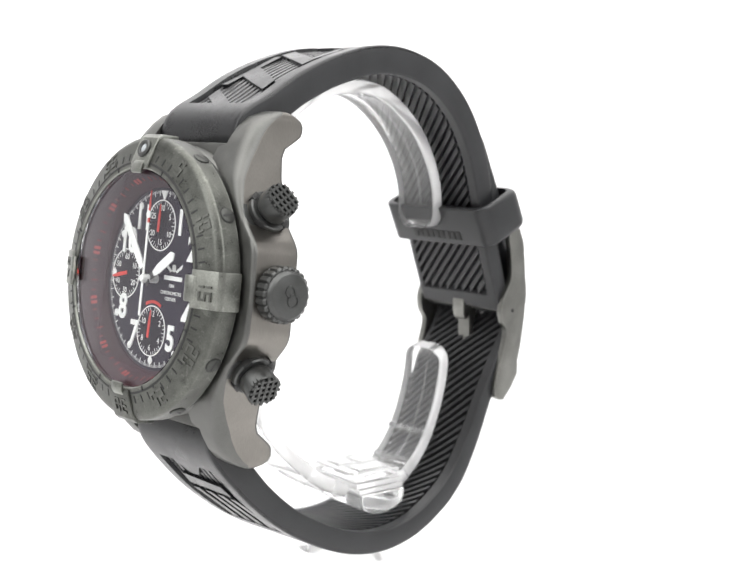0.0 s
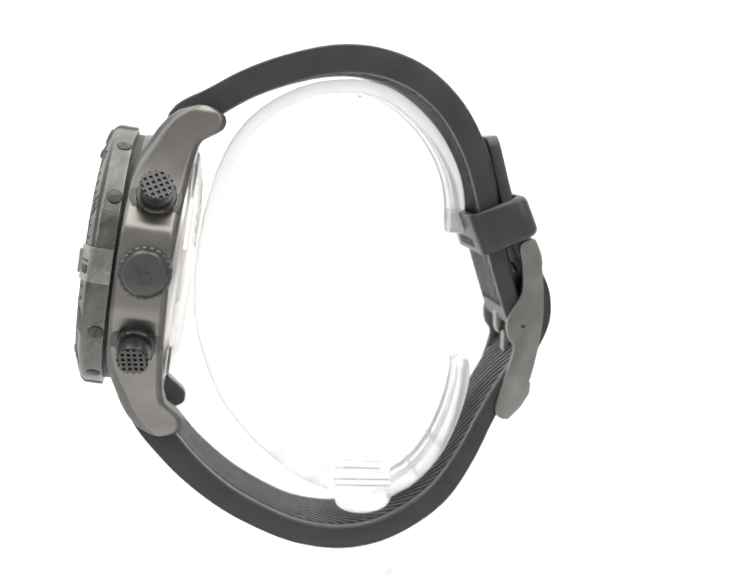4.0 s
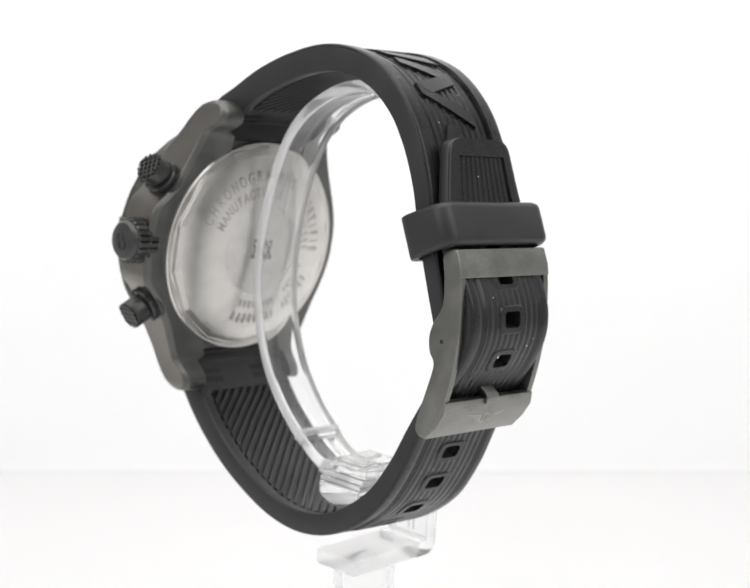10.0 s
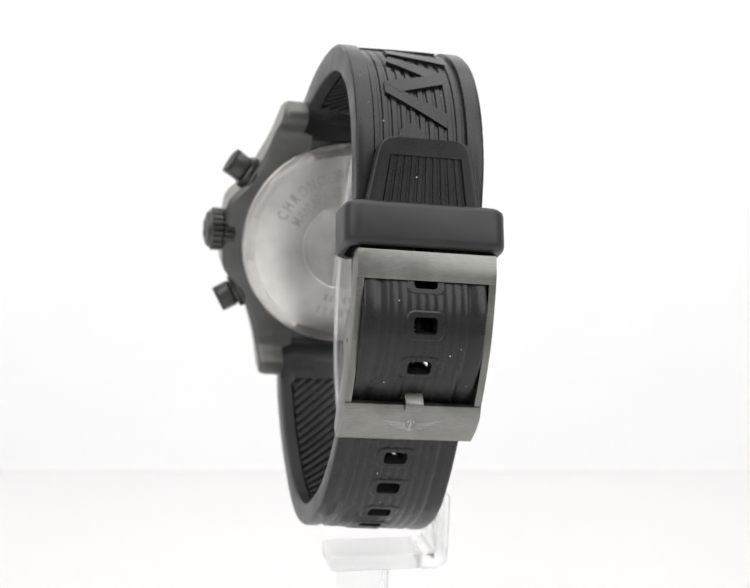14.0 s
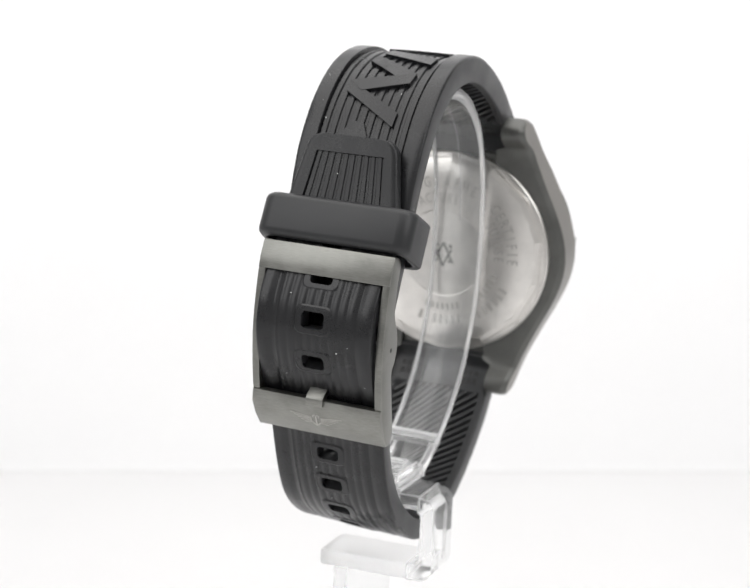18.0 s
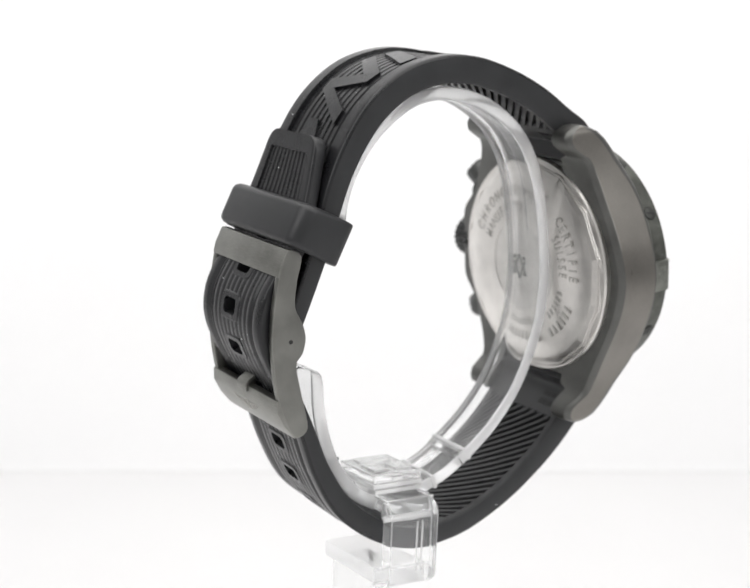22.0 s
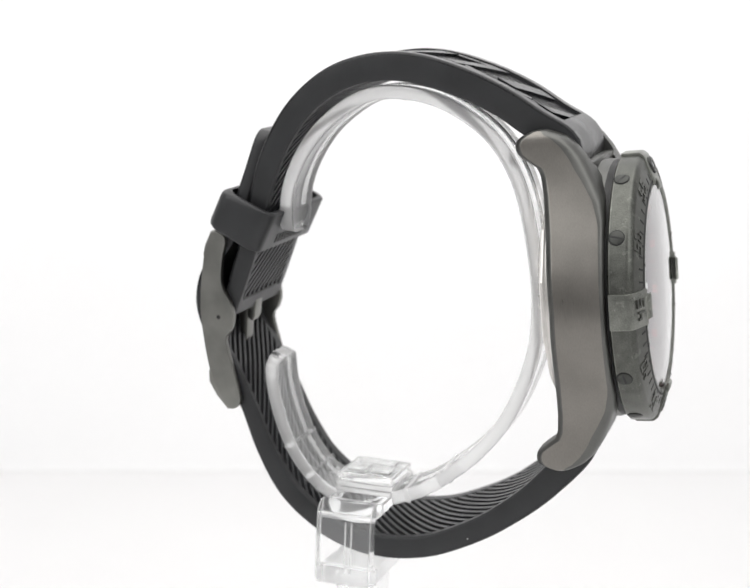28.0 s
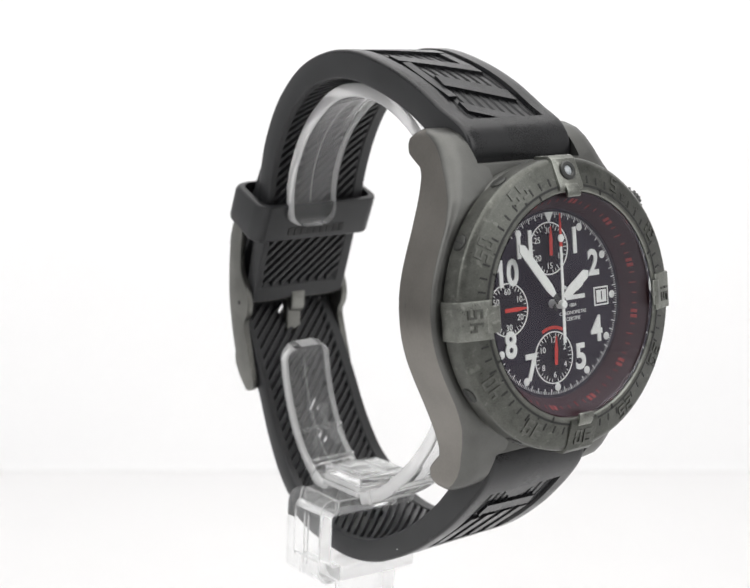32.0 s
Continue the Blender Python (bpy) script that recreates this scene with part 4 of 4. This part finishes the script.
RING_FOOT = [(35.6, -32.7), (39.5, -34.6), (44.5, -36.0)]
spart("ring_foot", ribbon(RING_FOOT, RX0 + 0.2, RX1 - 0.2, 2.4, (0, 0), 0.3), crease=50, light_side=ACROSS, mat=BAND)
arm = spart("arm", ribbon(ARM, RX0, RX1, 2.4, (0, 1), 0.1), "clear acrylic short arm", crease=50, light_side=ACROSS, mat=BAND)
spart("arm_step", ribbon(ARM[:2], RX0 - 0.2, RX1 + 0.2, 2.5, (0, 0), 0.3), "", arm, 50)
# raised moulding lines across the band, and a small moulding lump
def cross_line(path, s, owner, mat=PIPED_LIGHT):
    bm = bmesh.new()
    cut = [path.put(s + a, 0, n) for a, n in ((-0.45, -1.15), (-0.2, -1.36), (0.2, -1.36), (0.45, -1.15), (0.45, 1.15), (0.2, 1.36), (-0.2, 1.36), (-0.45, 1.15))]
    ends = [[bm.verts.new((x, p.y, p.z)) for p in cut] for x in (RX0 + 0.1, RX1 - 0.1)]
    bm.faces.new(ends[0])
    bm.faces.new(ends[1])
    for k in range(8):
        bm.faces.new((ends[0][k], ends[0][(k + 1) % 8], ends[1][(k + 1) % 8], ends[1][k]))
    spart("cross_line", bm, "", owner, mat=mat)


ring_line, arm_line = Path([(y, z, 2) for y, z in RING], 1), Path([(y, z, 2) for y, z in ARM], 1)
cross_line(ring_line, 121.8, ring)
cross_line(Path([(y, z, 2) for y, z in RING_FOOT], 1), 6.6, ring)


def seam_line(path, owner, s0, s1):
    """A thin moulding seam along the middle of a band."""
    bm, grid = bmesh.new(), []
    for s in np.linspace(s0, s1, 30):
        grid.append([bm.verts.new(path.put(float(s), x, n)) for x, n in ((-3.42, -1.21), (-3.36, -1.28), (-3.28, -1.28), (-3.22, -1.21))])
    for a, b in zip(grid, grid[1:]):
        for k in range(4):
            bm.faces.new((a[k], a[(k + 1) % 4], b[(k + 1) % 4], b[k]))
    bm.faces.new(grid[0])
    bm.faces.new(grid[-1])
    seam = part("seam", bm, PIPED_LIGHT, owner, "thin moulding seam", FOOT, 50)
    seam.visible_shadow = False


seam_line(ring_line, ring, 2, 76)
seam_line(arm_line, arm, 1, 27)
cross_line(arm_line, 13.6, arm, BAND)
cross_line(arm_line, 7.0, arm, BAND)
lump = ring_line.put(35.0, 1.0, 1.5)
spart("moulding_lump", lathe([(0, -0.5), (0.4, -0.35), (0.5, 0.0), (0.4, 0.35), (0, 0.5)], 16, m=Matrix.Translation(lump)), "", ring)
# the bracket stands upright on the turntable
UPRIGHT = Matrix(((0.998786, 0.0, 0.049268, -2.0), (0.005846, 0.992935, -0.118512, 53.0), (-0.048920, 0.118656, 0.991730, -52.0), (0, 0, 0, 1)))
clamp = spart("clamp", box(-7.0, 4.6, -6.4, 4.0, 18.75, 20.3, 0.3, m=UPRIGHT), rim=0.4)
spart("clamp_ridge", box(-7.2, 5.4, -6.6, 4.1, 17.8, 18.7, 0.25, m=UPRIGHT), parent=clamp, rim=0.4)
spart("clamp_ridge", box(-7.6, 6.0, -6.4, 4.0, 16.9, 17.75, 0.25, m=UPRIGHT), parent=clamp, rim=0.4)
for x0, x1, y0, y1 in ((-5.6, -1.6, -5.2, -1.8), (-5.2, -0.6, -0.6, 2.8), (0.4, 3.4, -4.6, 2.2)):
    spart("moulded_pad", box(x0, x1, y0, y1, 20.28, 20.75, 0.2, m=UPRIGHT), parent=clamp, rim=0.3)
belly = [(-6.2, 16.85), (-6.2, 15.6)] + [(-1.2 + 4.9 * math.cos(radians(a)), 15.2 + 2.4 * math.sin(radians(a))) for a in range(190, 351, 16)] + [(4.0, 15.6), (4.0, 16.85)]
spart("saddle", prism(belly, -11.4, 6.4, "yzx", 0.25, m=UPRIGHT), "clear acrylic saddle with a curved belly", crease=40, rim=0.4)


def corner(cx, cz, r, a0, a1, n=5):
    return [(cx + r * math.cos(radians(a0 + (a1 - a0) * k / n)), cz + r * math.sin(radians(a0 + (a1 - a0) * k / n))) for k in range(n + 1)]


hook = [(-11.3, 16.8)] + corner(-12.0, 14.2, 2.6, 90, 180) + corner(-12.0, 3.8, 2.6, 180, 270) + [(-9.6, 1.2), (-9.6, 4.2), (-11.2, 4.2)] + corner(-11.2, 4.9, 0.7, 270, 180, 3) + corner(-11.2, 13.2, 0.7, 180, 90, 3)
spart("bracket", prism(hook, -5.2, 4.9, "xzy", 0.4, m=UPRIGHT), "clear acrylic bracket round the strap", crease=25, rim=0.5)
for y in (-0.6, -1.7):
    spart("moulding_line", box(-14.74, -14.58, y - 0.16, y + 0.16, 4.4, 13.6, 0.05, m=UPRIGHT), mat=PIPED_LIGHT)
# the foot's paleness is light put into its colour
spart("foot_bar", box(-9.58, 7.4, -5.2, 4.9, 1.2, 4.2, 0.5, m=UPRIGHT), "clear acrylic foot of the bracket, whitened as if lit all round", mat=LIT_FOOT)
spart("post", box(-3.6, 4.8, -3.2, 4.7, -106.2, 1.18, 0.5, m=UPRIGHT))

# ---- dust on the strap
for x, y, z in ((1.0, 66.05, 25.3), (-11.72, 30.0, -41.7), (-6.0, 69.9, -21.5), (-8.3, 69.0, -23.6), (4.0, 76.2, 7.0), (-5.2, 78.0, -1.4), (6.2, 59.9, 33.2)):
    part("dust_speck", lathe([(0, -0.12), (0.12, 0), (0, 0.12)], 8, m=Matrix.Translation((x, y, z))), WHITE, watch, "speck of white dust")
rng = random.Random(7)
fine_dust = bmesh.new()
for k in range(26):
    path, s0, s1 = ((UPPER, 34, 62), (LOWER, H2 - 34, H2 + 12))[k % 2]
    s, x, r = rng.uniform(s0, s1), rng.uniform(-10, 10), rng.uniform(0.04, 0.085)
    lathe([(0, -r), (r, 0), (0, r)], 6, fine_dust, None)
    fine_dust.verts.ensure_lookup_table()
    shift = path.put(s, x + drift(path.at(s)[0]), path.at(s)[2] / 2 + 0.02 - 0.45 * (path is UPPER and abs(x) < 7.5))
    for v in fine_dust.verts[-8:]:
        v.co += shift
tagged(part("fine_dust", fine_dust, WHITE, watch, "fine white dust on the rubber", flat=True), kind="stuff")


# ------------------------------------------------------------ motion of the turntable
def motions():
    swing = [(0, -37.81), (1, -46.44), (2, -55.21), (3, -63.84), (4, -72.30), (5, -80.71), (6, -89.08), (7, -97.28), (8, -105.54), (9, -114.03), (10, -122.65),
             (11, -131.09), (12, -139.40), (13, -147.72), (14, -156.07), (15, -164.83), (16, -173.74), (17, -182.58), (18, -191.05), (19, -199.46), (20, -208.02),
             (21, -216.78), (22, -225.53), (23, -234.17), (24, -242.74), (25, -251.31), (26, -259.91), (27, -268.51), (28, -277.04), (29, -285.37), (30, -293.65),
             (31, -302.04), (32, -310.66)]
    turned = lambda deg, foot: LEAN @ Matrix.Rotation(radians(deg), 4, "Z") @ REST @ Matrix.Translation(foot * MM)
    walk(watch, [(t, turned(a, BASE)) for t, a in swing])
    walk(stand, [(t, turned(a, FOOT)) for t, a in swing])
    walk(seconds, [(t, SECONDS_AT @ turn(258 + 6 * t)) for t in range(0, 33, 4)])


motions()
